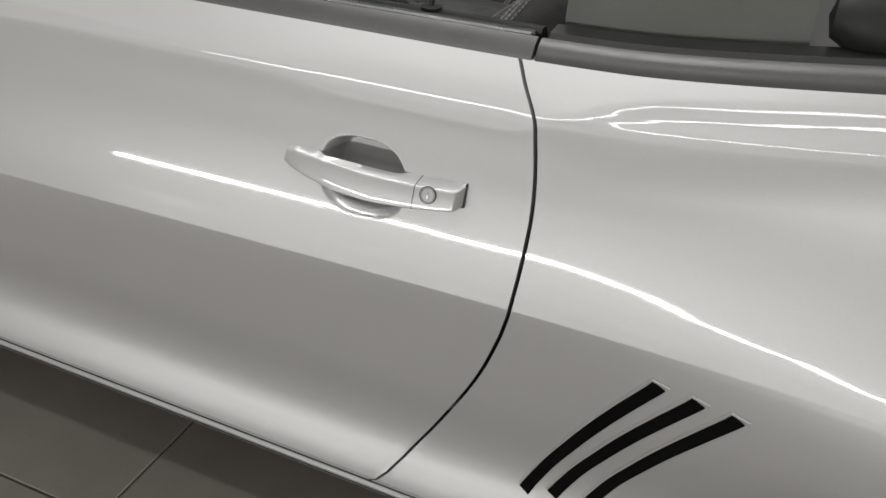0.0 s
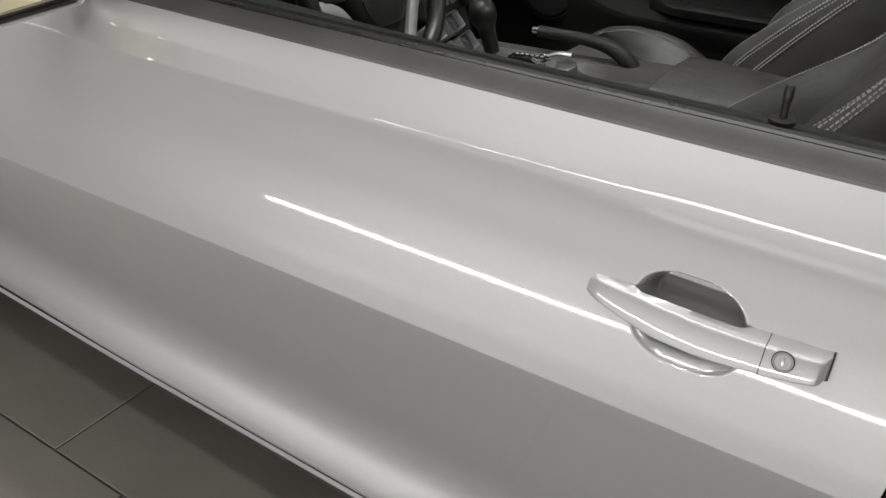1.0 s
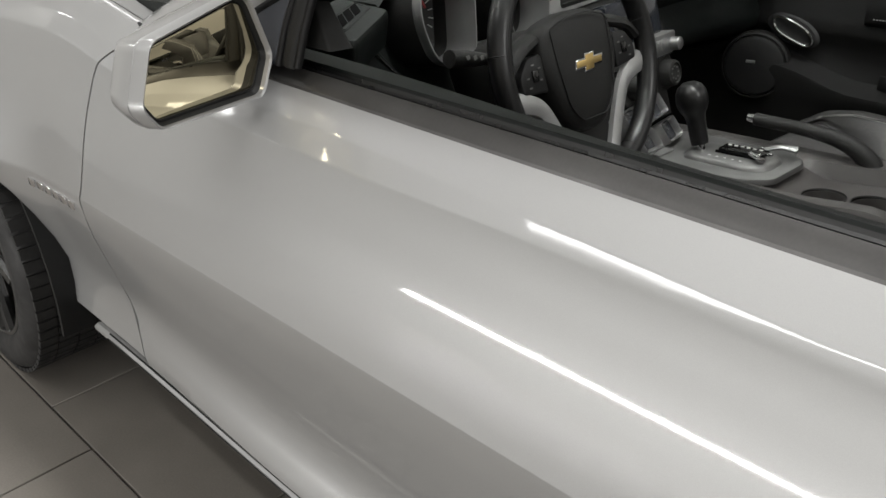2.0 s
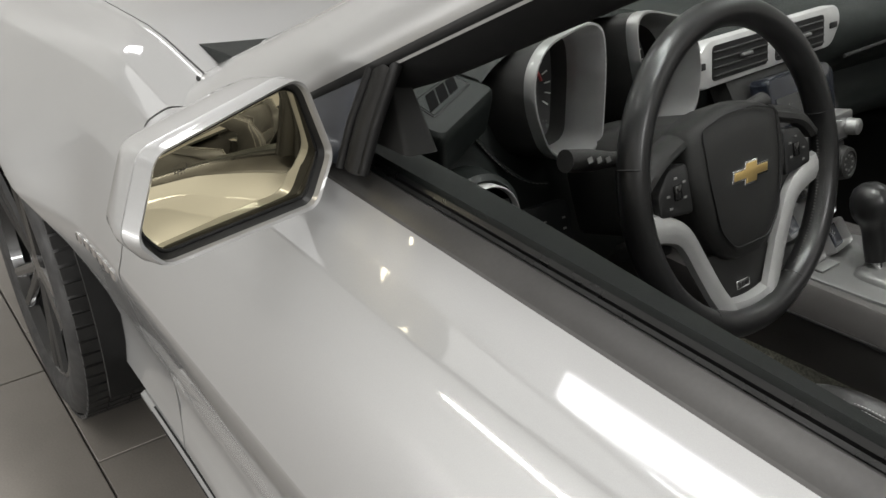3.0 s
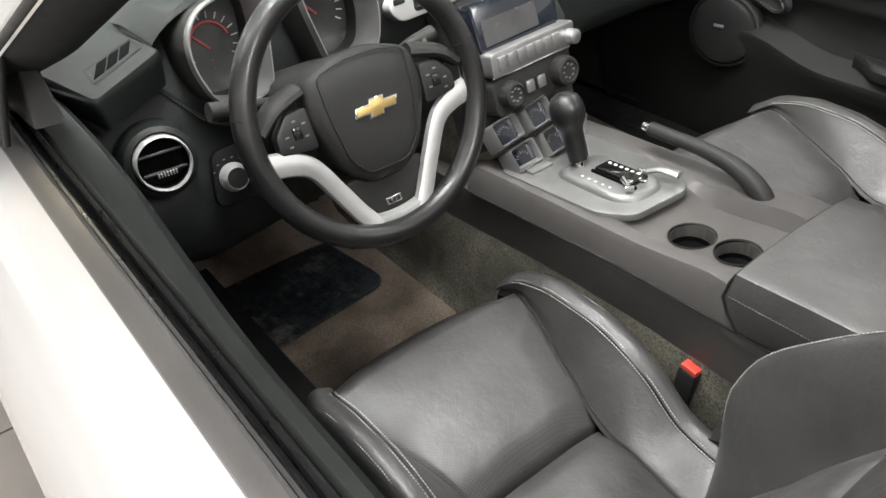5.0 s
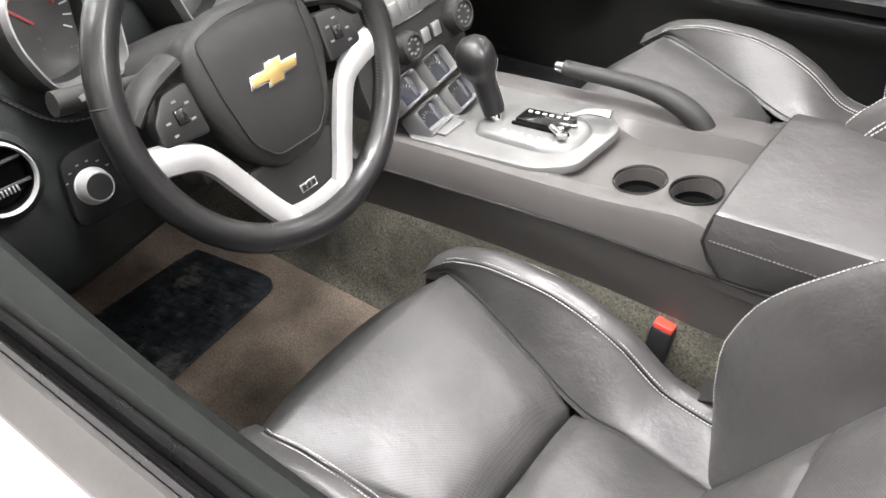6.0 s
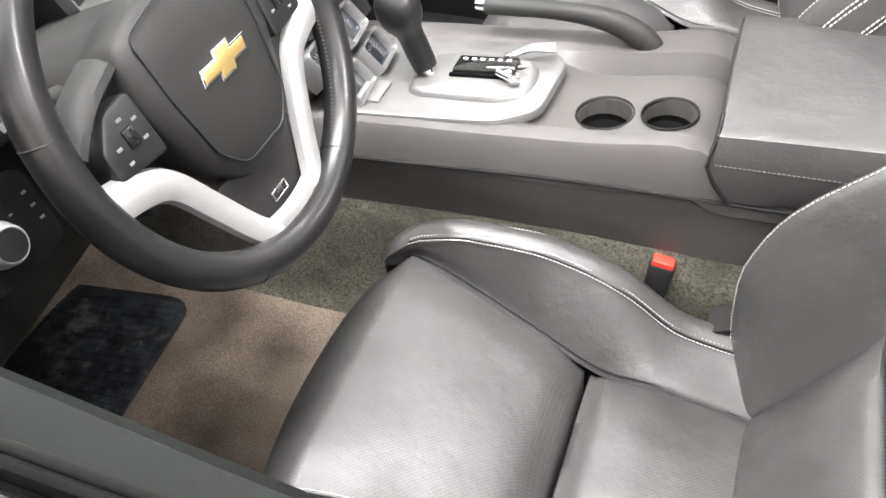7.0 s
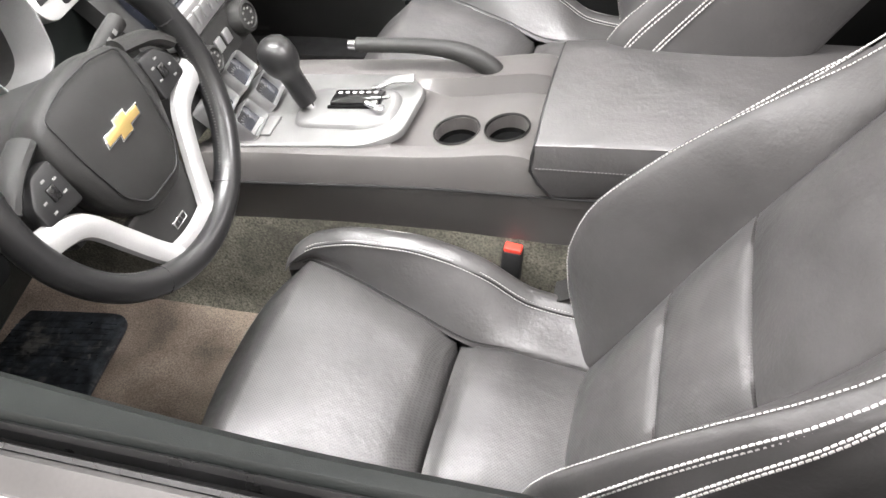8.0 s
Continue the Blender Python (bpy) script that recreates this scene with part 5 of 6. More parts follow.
part("spoke_bridge", bm, SPOKE, wheel_ob, sharp=50)
# lower dark plate with badge bars
bm = bmesh.new()
plate(bm, round_outline([(-0.034, -0.152), (0.034, -0.152), (0.062, -0.085), (-0.062, -0.085)], 0.008, 3), 0.010, SWM @ Matrix.Translation((0, 0, -0.012)), 0.002)
lp = part("lower_plate", bm, PLASTIC, wheel_ob)
bm = bmesh.new()
box(bm, 0.024, 0.010, 0.003, SWM @ Matrix.Translation((0, -0.130, -0.001)), 0.001)
part("badge", bm, CHROME, lp, "small chrome badge")
for k in range(3):
    bm = bmesh.new()
    box(bm, 0.0045, 0.006, 0.001, SWM @ Matrix.Translation((-0.007 + 0.007 * k, -0.130, 0.0007)), 0)
    part("badge_bar", bm, BLACK, lp)
# hub with airbag cover
HUB = round_outline([(-0.082, 0.056), (-0.03, 0.074), (0.03, 0.074), (0.082, 0.056), (0.088, 0.0), (0.060, -0.070), (0.028, -0.098), (-0.028, -0.098), (-0.060, -0.070), (-0.088, 0.0)], 0.02, 4)
bm = bmesh.new()
rows = [[SWM @ Vector((x * k, y * k, z)) for x, y in HUB] for k, z in ((0.95, -0.03), (1.0, -0.012), (0.99, 0.006), (0.95, 0.013), (0.80, 0.018), (0.5, 0.021), (0.1, 0.022))]
vs = grid(bm, rows, True)
bm.faces.new(vs[-1])
hub = part("airbag_cover", bm, PLASTIC, wheel_ob, "charcoal airbag cover", sharp=50)
INNER = round_outline([(-0.066, 0.056), (-0.025, 0.066), (0.025, 0.066), (0.066, 0.056), (0.063, 0.0), (0.052, -0.056), (0.030, -0.080), (-0.030, -0.080), (-0.052, -0.056), (-0.063, 0.0)], 0.010, 4)
bm = bmesh.new()
tube(bm, [SWM @ Vector((x, y, 0.0186 + 0.0025 * (1 - (x * x + y * y) / 0.006))) for x, y in INNER], 0.0011, 6, closed=True, up=SWM.to_3x3() @ Vector((0, 0, 1)))
part("cover_seam", bm, RUBBER, hub)
# gold emblem as a plain bar shape
EM = SWM @ Matrix.Translation((0.002, -0.002, 0.0215))
for o, mat, h in (([(-0.034, -0.0065), (-0.011, -0.0065), (-0.013, -0.0125), (0.009, -0.0125), (0.011, -0.0065), (0.030, -0.0065), (0.034, 0.0065), (0.013, 0.0065), (0.014, 0.0125), (-0.008, 0.0125), (-0.010, 0.0065), (-0.030, 0.0065)], CHROME, 0.002),
                  ([(-0.0305, -0.0045), (-0.0085, -0.0045), (-0.0105, -0.0105), (0.0075, -0.0105), (0.0095, -0.0045), (0.0285, -0.0045), (0.0305, 0.0045), (0.0105, 0.0045), (0.0115, 0.0105), (-0.0065, 0.0105), (-0.0085, 0.0045), (-0.0285, 0.0045)], GOLD, 0.003)):
    bm = bmesh.new()
    plate(bm, o, h, EM, 0.0004)
    part("emblem", bm, mat, hub, "gold bar emblem with chrome edge")
# button pods
for sgn in (-1, 1):
    bm = bmesh.new()
    o = round_outline([(sgn * 0.084, -0.026), (sgn * 0.136, -0.020), (sgn * 0.136, 0.004), (sgn * 0.116, 0.026), (sgn * 0.086, 0.028)], 0.006, 3)
    if sgn > 0:
        o = o[::-1]
    plate(bm, o, 0.016, SWM @ Matrix.Translation((0, 0, -0.004)), 0.003)
    podb = part("button_pod", bm, BLACK, wheel_ob)
    bm = bmesh.new()
    box(bm, 0.012, 0.016, 0.004, SWM @ Matrix.Translation((sgn * 0.107, 0.001, 0.0125)), 0.002)
    part("rocker", bm, GLOSS, podb)
    bm = bmesh.new()
    for dx, dy in ((-0.012, 0.020), (-0.012, 0.004), (0.014, 0.010), (0.012, -0.003), (0.0, 0.026)):
        box(bm, 0.005, 0.0022, 0.001, SWM @ Matrix.Translation((sgn * (0.108 + dx), dy - 0.010, 0.0125)), 0)
    part("markings", bm, DIM_PRINT, podb)
    bm = bmesh.new()
    tube(bm, through_points([SWM @ Vector((sgn * 0.152, 0.015, 0.0)), SWM @ Vector((sgn * 0.125, 0.036, 0.002)), SWM @ Vector((sgn * 0.085, 0.048, -0.004))], 5), 0.016, 10, flat=0.6)
    part("upper_spoke", bm, PLASTIC, wheel_ob)
# column shroud and stalks
bm = bmesh.new()
rows = []
for z in (-0.18, -0.12, -0.06, -0.035):
    rows.append([SWM @ Vector((x, y, z)) for x, y in round_outline([(-0.065, -0.070), (0.065, -0.070), (0.075, 0.035), (0.05, 0.06), (-0.05, 0.06), (-0.075, 0.035)], 0.02, 4)])
vs = grid(bm, rows, True)
bm.faces.new(vs[-1])
column = part("column_shroud", bm, PLASTIC, car, "charcoal steering column shroud")
bm = bmesh.new()
box(bm, 0.05, 0.022, 0.05, SWM @ Matrix.Translation((-0.045, -0.085, -0.10)), 0.006)
part("tilt_lever", bm, PLASTIC, column)
for sgn in (-1, 1):
    bm = bmesh.new()
    p0, p1 = SWM @ Vector((sgn * 0.06, 0.028, -0.075)), SWM @ Vector((sgn * 0.176, 0.050, -0.070))
    tube(bm, [p0, lerp(p0, p1, 0.4), lerp(p0, p1, 0.7), p1], lambda t: 0.009 + 0.004 * smooth(0.3, 0.7, t), 12)
    st = part("stalk", bm, PLASTIC, column, "black column stalk")
    bm = bmesh.new()
    for k in range(3):
        q = lerp(p0, p1, 0.55 + 0.12 * k)
        box(bm, 0.007, 0.006, 0.001, frame_axes(q + (SWM.to_3x3() @ Vector((0, 0, 0.0128))), SWM.to_3x3() @ Vector((1, 0.2, 0)), SWM.to_3x3() @ Vector((0, 1, 0))), 0)
    part("markings", bm, DIM_PRINT, st)

# ---- centre console ----
console = new("centre_console")
console.parent = car
console["label"] = "charcoal centre console with silver shifter plate"


def con_top(x):
    return curve([(-1.02, 0.634), (-0.942, 0.640), (-0.75, 0.648), (-0.62, 0.655), (-0.50, 0.668), (-0.46, 0.650), (-0.30, 0.650), (0.1, 0.650)], x)


bm = bmesh.new()
rows = []
for x in spaced(-1.02, 0.12, 44):
    t = con_top(x)
    tray = 0.020 * smooth(-0.70, -0.655, x)
    lowz = lerp(t - 0.050, t - 0.062, smooth(-0.9, -0.5, x))
    rows.append([Vector((x, y, z)) for y, z in ((-0.122, lowz), (-0.120, lowz + 0.01), (-0.112, t - 0.012), (-0.106, t - 0.003), (-0.095, t), (-0.082, t - 0.001), (-0.066, t - 0.008 - tray), (-0.03, t - 0.008 - tray), (0.06, t - 0.008 - tray), (0.085, t - 0.008 - tray), (0.098, t - 0.001), (0.15, t), (0.165, t - 0.006), (0.172, t - 0.03), (0.172, lowz))])
vs = grid(bm, rows, True)
bm.faces.new(vs[0]), bm.faces.new(vs[-1])
con_ob = part("console_top", bm, CONSOLE, console, sharp=35)
bm = bmesh.new()
rows = []
for x in spaced(-1.30, 0.12, 44):
    t = con_top(max(x, -1.0))
    hi = lerp(t - 0.054, t - 0.066, smooth(-0.9, -0.5, x))
    lo = lerp(0.475, 0.50, smooth(-1.4, -0.7, x))
    if x > -0.62:
        lo = lerp(0.50, 0.40, smooth(-0.62, -0.45, x))
    rows.append([Vector((x, y, z)) for y, z in ((-0.116, hi), (-0.118, hi - 0.02), (-0.114, (hi + lo) / 2), (-0.112, lo), (-0.08, lo), (-0.08, hi))])
vs = grid(bm, rows, True)
bm.faces.new(vs[0]), bm.faces.new(vs[-1])
part("console_side", bm, CONSOLE, console, sharp=35)
bm = bmesh.new()
box(bm, 1.2, 0.05, 0.30, pose(-0.44, 0.14, 0.47), 0.01)
part("console_far_side", bm, PLASTIC, console)
# silver shifter plate
PLZ = frame_axes((-0.81, 0.0, 0.641), (1, 0.0, 0.055), (0, 1, 0.0))
bm = bmesh.new()
plate(bm, round_outline([(-0.150, -0.098), (0.075, -0.092), (0.125, -0.060), (0.132, 0.060), (0.09, 0.100), (-0.14, 0.110)], 0.02, 5), 0.012, PLZ @ Matrix.Translation((0, 0, -0.002)), 0.006)
sp = part("shifter_plate", bm, PLATE, console, "satin silver shifter surround")
bm = bmesh.new()
rows = [[PLZ @ Vector((x * k + 0.02, y * k, z)) for x, y in round_outline([(-0.085, -0.050), (0.05, -0.055), (0.085, -0.030), (0.085, 0.034), (0.05, 0.056), (-0.085, 0.05)], 0.03, 6)] for k, z in ((1.0, 0.008), (0.96, 0.016), (0.86, 0.020), (0.5, 0.021))]
vs = grid(bm, rows, True)
bm.faces.new(vs[-1])
part("shifter_dome", bm, PLATE, sp, sharp=60)
bm = bmesh.new()
box(bm, 0.085, 0.038, 0.010, PLZ @ Matrix.Translation((0.035, 0.010, 0.024)), 0.004)
gate = part("shift_gate", bm, GLOSS, sp, "gloss black gear gate")
bm = bmesh.new()
for k in range(6):
    box(bm, 0.006, 0.004, 0.001, PLZ @ Matrix.Translation((0.004 + 0.012 * k, 0.018, 0.0295)), 0)
part("markings", bm, GREY_PRINT, gate)
for k in range(5):
    bm = bmesh.new()
    box(bm, 0.0045, 0.0035, 0.0008, PLZ @ Matrix.Translation((-0.010 + 0.015 * k, -0.034, 0.0208)), 0)
    part("gear_letter_bar", bm, GREY_PRINT, sp, "pale gear position mark")
# Near-black bar: the lever slot's shade as colour.
bm = bmesh.new()
box(bm, 0.096, 0.006, 0.006, PLZ @ Matrix.Translation((0.038, -0.012, 0.0225)), 0.002)
part("gate_slot", bm, VOID, sp, "near-black bar for the shade in the lever slot")
for px, py in ((0.070, -0.010), (0.086, 0.004), (0.060, 0.030)):
    bm = bmesh.new()
    box(bm, 0.012, 0.008, 0.007, PLZ @ Matrix.Translation((px, py, 0.0285)), 0.002)
    part("gate_stop", bm, CHROME, sp, "small chrome stop")
for k in range(2):
    bm = bmesh.new()
    box(bm, 0.022, 0.05, 0.005, PLZ @ Matrix.Translation((-0.128 + 0.028 * k, -0.048 + 0.0 * k, 0.0115)), 0.002)
    part("plate_switch", bm, PLATE, sp)
# gear lever
lever = new("gear_lever")
lever.parent = console
base, top = Vector((-0.852, -0.008, 0.658)), Vector((-0.886, -0.010, 0.755))
bm = bmesh.new()
d = (top - base).normalized()
tube(bm, [base - d * 0.01, base + d * 0.02], 0.009, 12)
part("chrome_collar", bm, CHROME, lever)
bm = bmesh.new()
mm = frame_axes(base, (0, 1, 0), (-d).cross(Vector((0, 1, 0))))
if (mm.to_3x3() @ Vector((0, 0, 1))).dot(d) < 0:
    mm = mm @ Matrix.Rotation(math.pi, 4, "X")
lathe(bm, [(0.0, 0.008), (0.0160, 0.010), (0.0170, 0.030), (0.0172, 0.056), (0.0190, 0.066), (0.0245, 0.074), (0.0285, 0.084), (0.0300, 0.096), (0.0285, 0.109), (0.0225, 0.121), (0.0120, 0.128), (0, 0.130)], 32, mm)
part("leather_knob", bm, WHEEL_LEATHER, lever, "black leather shift knob")
path = [mm @ Vector((r * math.cos(-0.55), r * math.sin(-0.55), h)) for r, h in ((0.0168, 0.012), (0.0176, 0.030), (0.0178, 0.056), (0.0196, 0.066), (0.0250, 0.074), (0.0290, 0.084))]
bm = bmesh.new()
tube(bm, through_points(path, 4), 0.0019, 8)
part("knob_seam", bm, WHEEL_LEATHER, lever)
bm = bmesh.new()
for k in range(22):
    t = (k + 0.5) / 22 * (len(path) - 1)
    p = lerp(path[int(t)], path[int(t) + 1], t - int(t))
    side_way = (mm.to_3x3() @ Vector((math.sin(0.55), math.cos(0.55), 0))).normalized()
    out_way = (mm.to_3x3() @ Vector((math.cos(-0.55), math.sin(-0.55), 0))).normalized()
    tube(bm, [p - side_way * 0.0032 + out_way * 0.0008, p + out_way * 0.0022, p + side_way * 0.0032 + out_way * 0.0008], 0.0006, 5)
part("knob_stitching", bm, THREAD, lever, "pale cross stitching")
# key and small lever by the gate
bm = bmesh.new()
tube(bm, through_points([PLZ @ Vector((0.060, 0.045, 0.022)), PLZ @ Vector((0.085, 0.052, 0.030)), PLZ @ Vector((0.115, 0.058, 0.028))], 5), lambda t: 0.006 + 0.004 * t, 10, flat=0.6)
part("release_lever", bm, SATIN, sp, "pale silver release lever")
bm = bmesh.new()
tube(bm, [PLZ @ Vector((0.058, -0.012, 0.030)), PLZ @ Vector((0.078, -0.022, 0.028))], 0.005, 10)
lathe(bm, [(0.0, 0), (0.008, 0.001), (0.008, 0.006), (0, 0.007)], 16, PLZ @ Matrix.Translation((0.082, -0.024, 0.024)))
part("gate_knob", bm, CHROME, sp)
# gauge pack ahead of the shifter
pack = new("gauge_pack")
pack.parent = console
for cy, cz, cx in ((-0.070, 0.705, -0.968), (0.005, 0.712, -0.968), (-0.055, 0.662, -0.938), (0.020, 0.668, -0.938)):
    m = frame_axes((cx, cy, cz), (-0.1, 1, 0.05), (-0.65, 0, 0.75))
    bm = bmesh.new()
    o = round_outline([(-0.032, -0.023), (0.030, -0.023), (0.033, 0.022), (-0.029, 0.022)], 0.007, 4)
    rows = [[m @ Vector((x * k, y * k, z)) for x, y in o] for k, z in ((1.05, -0.03), (1.0, 0.004), (0.93, 0.008), (0.86, 0.004), (0.83, -0.008))]
    grid(bm, rows, True)
    gg = part("gauge_frame", bm, SATIN, pack, "silver framed small gauge")
    bm = bmesh.new()
    plate(bm, scaled(o, 0.86), 0.002, m @ Matrix.Translation((0, 0, -0.009)), 0)
    part("gauge_face", bm, SCREEN, gg)
    bm = bmesh.new()
    for a in spaced(0.5, 2.6, 7):
        box(bm, 0.005, 0.0012, 0.001, m @ Matrix.Translation((0.015 * math.cos(a), -0.006 + 0.015 * math.sin(a), -0.0065)) @ Matrix.Rotation(a, 4, "Z"), 0)
    part("gauge_marks", bm, DIM_PRINT, gg)
# cup holders: wells cut into the console
def cut(ob, cutter_bm):
    me = bpy.data.meshes.new("cutter")
    bmesh.ops.recalc_face_normals(cutter_bm, faces=cutter_bm.faces)
    cutter_bm.to_mesh(me)
    cutter_bm.free()
    tool = new("cutter", me)
    mod = ob.modifiers.new("cut", "BOOLEAN")
    mod.operation, mod.object, mod.solver = "DIFFERENCE", tool, "EXACT"
    bpy.context.view_layer.update()
    made = bpy.data.meshes.new_from_object(ob.evaluated_get(bpy.context.evaluated_depsgraph_get()))
    ob.modifiers.remove(mod)
    bpy.data.objects.remove(tool)
    ob.data = made


CUPS = ((-0.615, 0.036), (-0.535, 0.034))
bm = bmesh.new()
for cx, r in CUPS:
    lathe(bm, [(r * 0.9, -0.030), (r, 0.03)], 36, pose(cx, -0.008, con_top(cx) - 0.028))
cut(con_ob, bm)
for cx, r in CUPS:
    t = con_top(cx)
    bm = bmesh.new()
    lathe(bm, [(r * 0.97, -0.006), (r * 1.03, -0.001), (r * 1.05, 0.001), (r * 1.02, 0.003), (r * 0.98, 0.001), (r * 0.95, -0.006)], 36, pose(cx, -0.008, t - 0.027, 0, -4), False)
    cu = part("cup_holder", bm, PLASTIC, console, "round dark cup holder")
    # Well lining in near-black, which deepens the shade of the cut hole.
    bm = bmesh.new()
    rows = [[pose(cx, -0.008, t - 0.028) @ Vector((k * r * math.cos(a), k * r * math.sin(a), h)) for a in spaced(0, 2 * math.pi, 37)[:-1]] for k, h in ((0.97, 0.0), (0.92, -0.02), (0.88, -0.029), (0.1, -0.029))]
    vs = grid(bm, rows, True)
    bm.faces.new(vs[-1])
    part("cup_well", bm, VOID, cu)
# armrest lid
arm = new("armrest")
arm.parent = console
bm = bmesh.new()
rows = []
for x in spaced(-0.474, 0.02, 34):
    near = 1 - smooth(-0.474, -0.40, x)
    top_z = 0.696 + 0.005 * math.sin(math.pi * (x + 0.474) / 0.5)
    lo = 0.606 + 0.03 * smooth(-0.46, -0.2, x)
    prof = [(-0.119, lo, 0.024), (-0.1235, lo + 0.004, 0.021), (-0.1250, 0.634, 0.008), (-0.1245, 0.656, -0.004), (-0.1195, 0.676, 0.0), (-0.114, top_z - 0.006, 0.003), (-0.104, top_z - 0.001, 0.005), (-0.06, top_z + 0.001, 0.004),
            (0.02, top_z + 0.002, 0.003), (0.12, top_z, 0.004), (0.155, top_z - 0.004, 0.005), (0.168, top_z - 0.016, 0.004), (0.173, 0.645, 0.0), (0.170, lo, 0.02)]
    rows.append([Vector((x + dx * near, y, z)) for y, z, dx in prof])
vs = grid(bm, rows, True)
bm.faces.new(vs[0]), bm.faces.new(vs[-1])
part("lid", bm, LEATHER, arm, "black leather armrest lid", sharp=42)
for dz in (0.0, 0.005):
    stitches([Vector((x + 0.003, -0.1248 + 0.9 * dz, 0.659 + dz)) for x in spaced(-0.474, 0.0, 20)], 0.003, 0.002, 0.0005, arm, mat=DIM_PRINT)
# dark joints: round the lid's front edge and along the console's lower crease
bm = bmesh.new()
tube(bm, [Vector((-0.4745 + dx, y, z)) for y, z, dx in ((-0.1225, 0.606, 0.025), (-0.1265, 0.634, 0.006), (-0.1255, 0.656, -0.004), (-0.1205, 0.676, -0.001), (-0.112, 0.688, 0.002), (-0.06, 0.694, 0.003), (0.06, 0.695, 0.002), (0.15, 0.690, 0.004))], 0.0024, 6)
part("lid_joint", bm, RUBBER, arm)
bm = bmesh.new()
tube(bm, [Vector((x, -0.1225, lerp(con_top(max(x, -1.0)) - 0.050, con_top(-0.5) - 0.062, smooth(-0.9, -0.5, x)))) for x in spaced(-1.02, 0.05, 30)], 0.0022, 6)
part("console_joint", bm, RUBBER, console)
# hand brake on the passenger side
hb = new("hand_brake")
hb.parent = console
bm = bmesh.new()
tube(bm, through_points([(-0.812, 0.124, 0.693), (-0.79, 0.124, 0.693), (-0.70, 0.123, 0.694), (-0.635, 0.121, 0.686), (-0.590, 0.120, 0.662), (-0.565, 0.119, 0.625)], 6), lambda t: 0.0125 + 0.005 * smooth(0.3, 0.8, t), 14, up=(0, 1, 0))
part("grip", bm, PLASTIC, hb, "black leather hand brake grip")
bm = bmesh.new()
lathe(bm, [(0.0, -0.012), (0.0075, -0.011), (0.0085, 0.0), (0.0095, 0.004)], 16, frame_axes((-0.816, 0.124, 0.693), (0, 1, 0), (0, 0, 1)))
part("button", bm, CHROME, hb, "chrome release button")

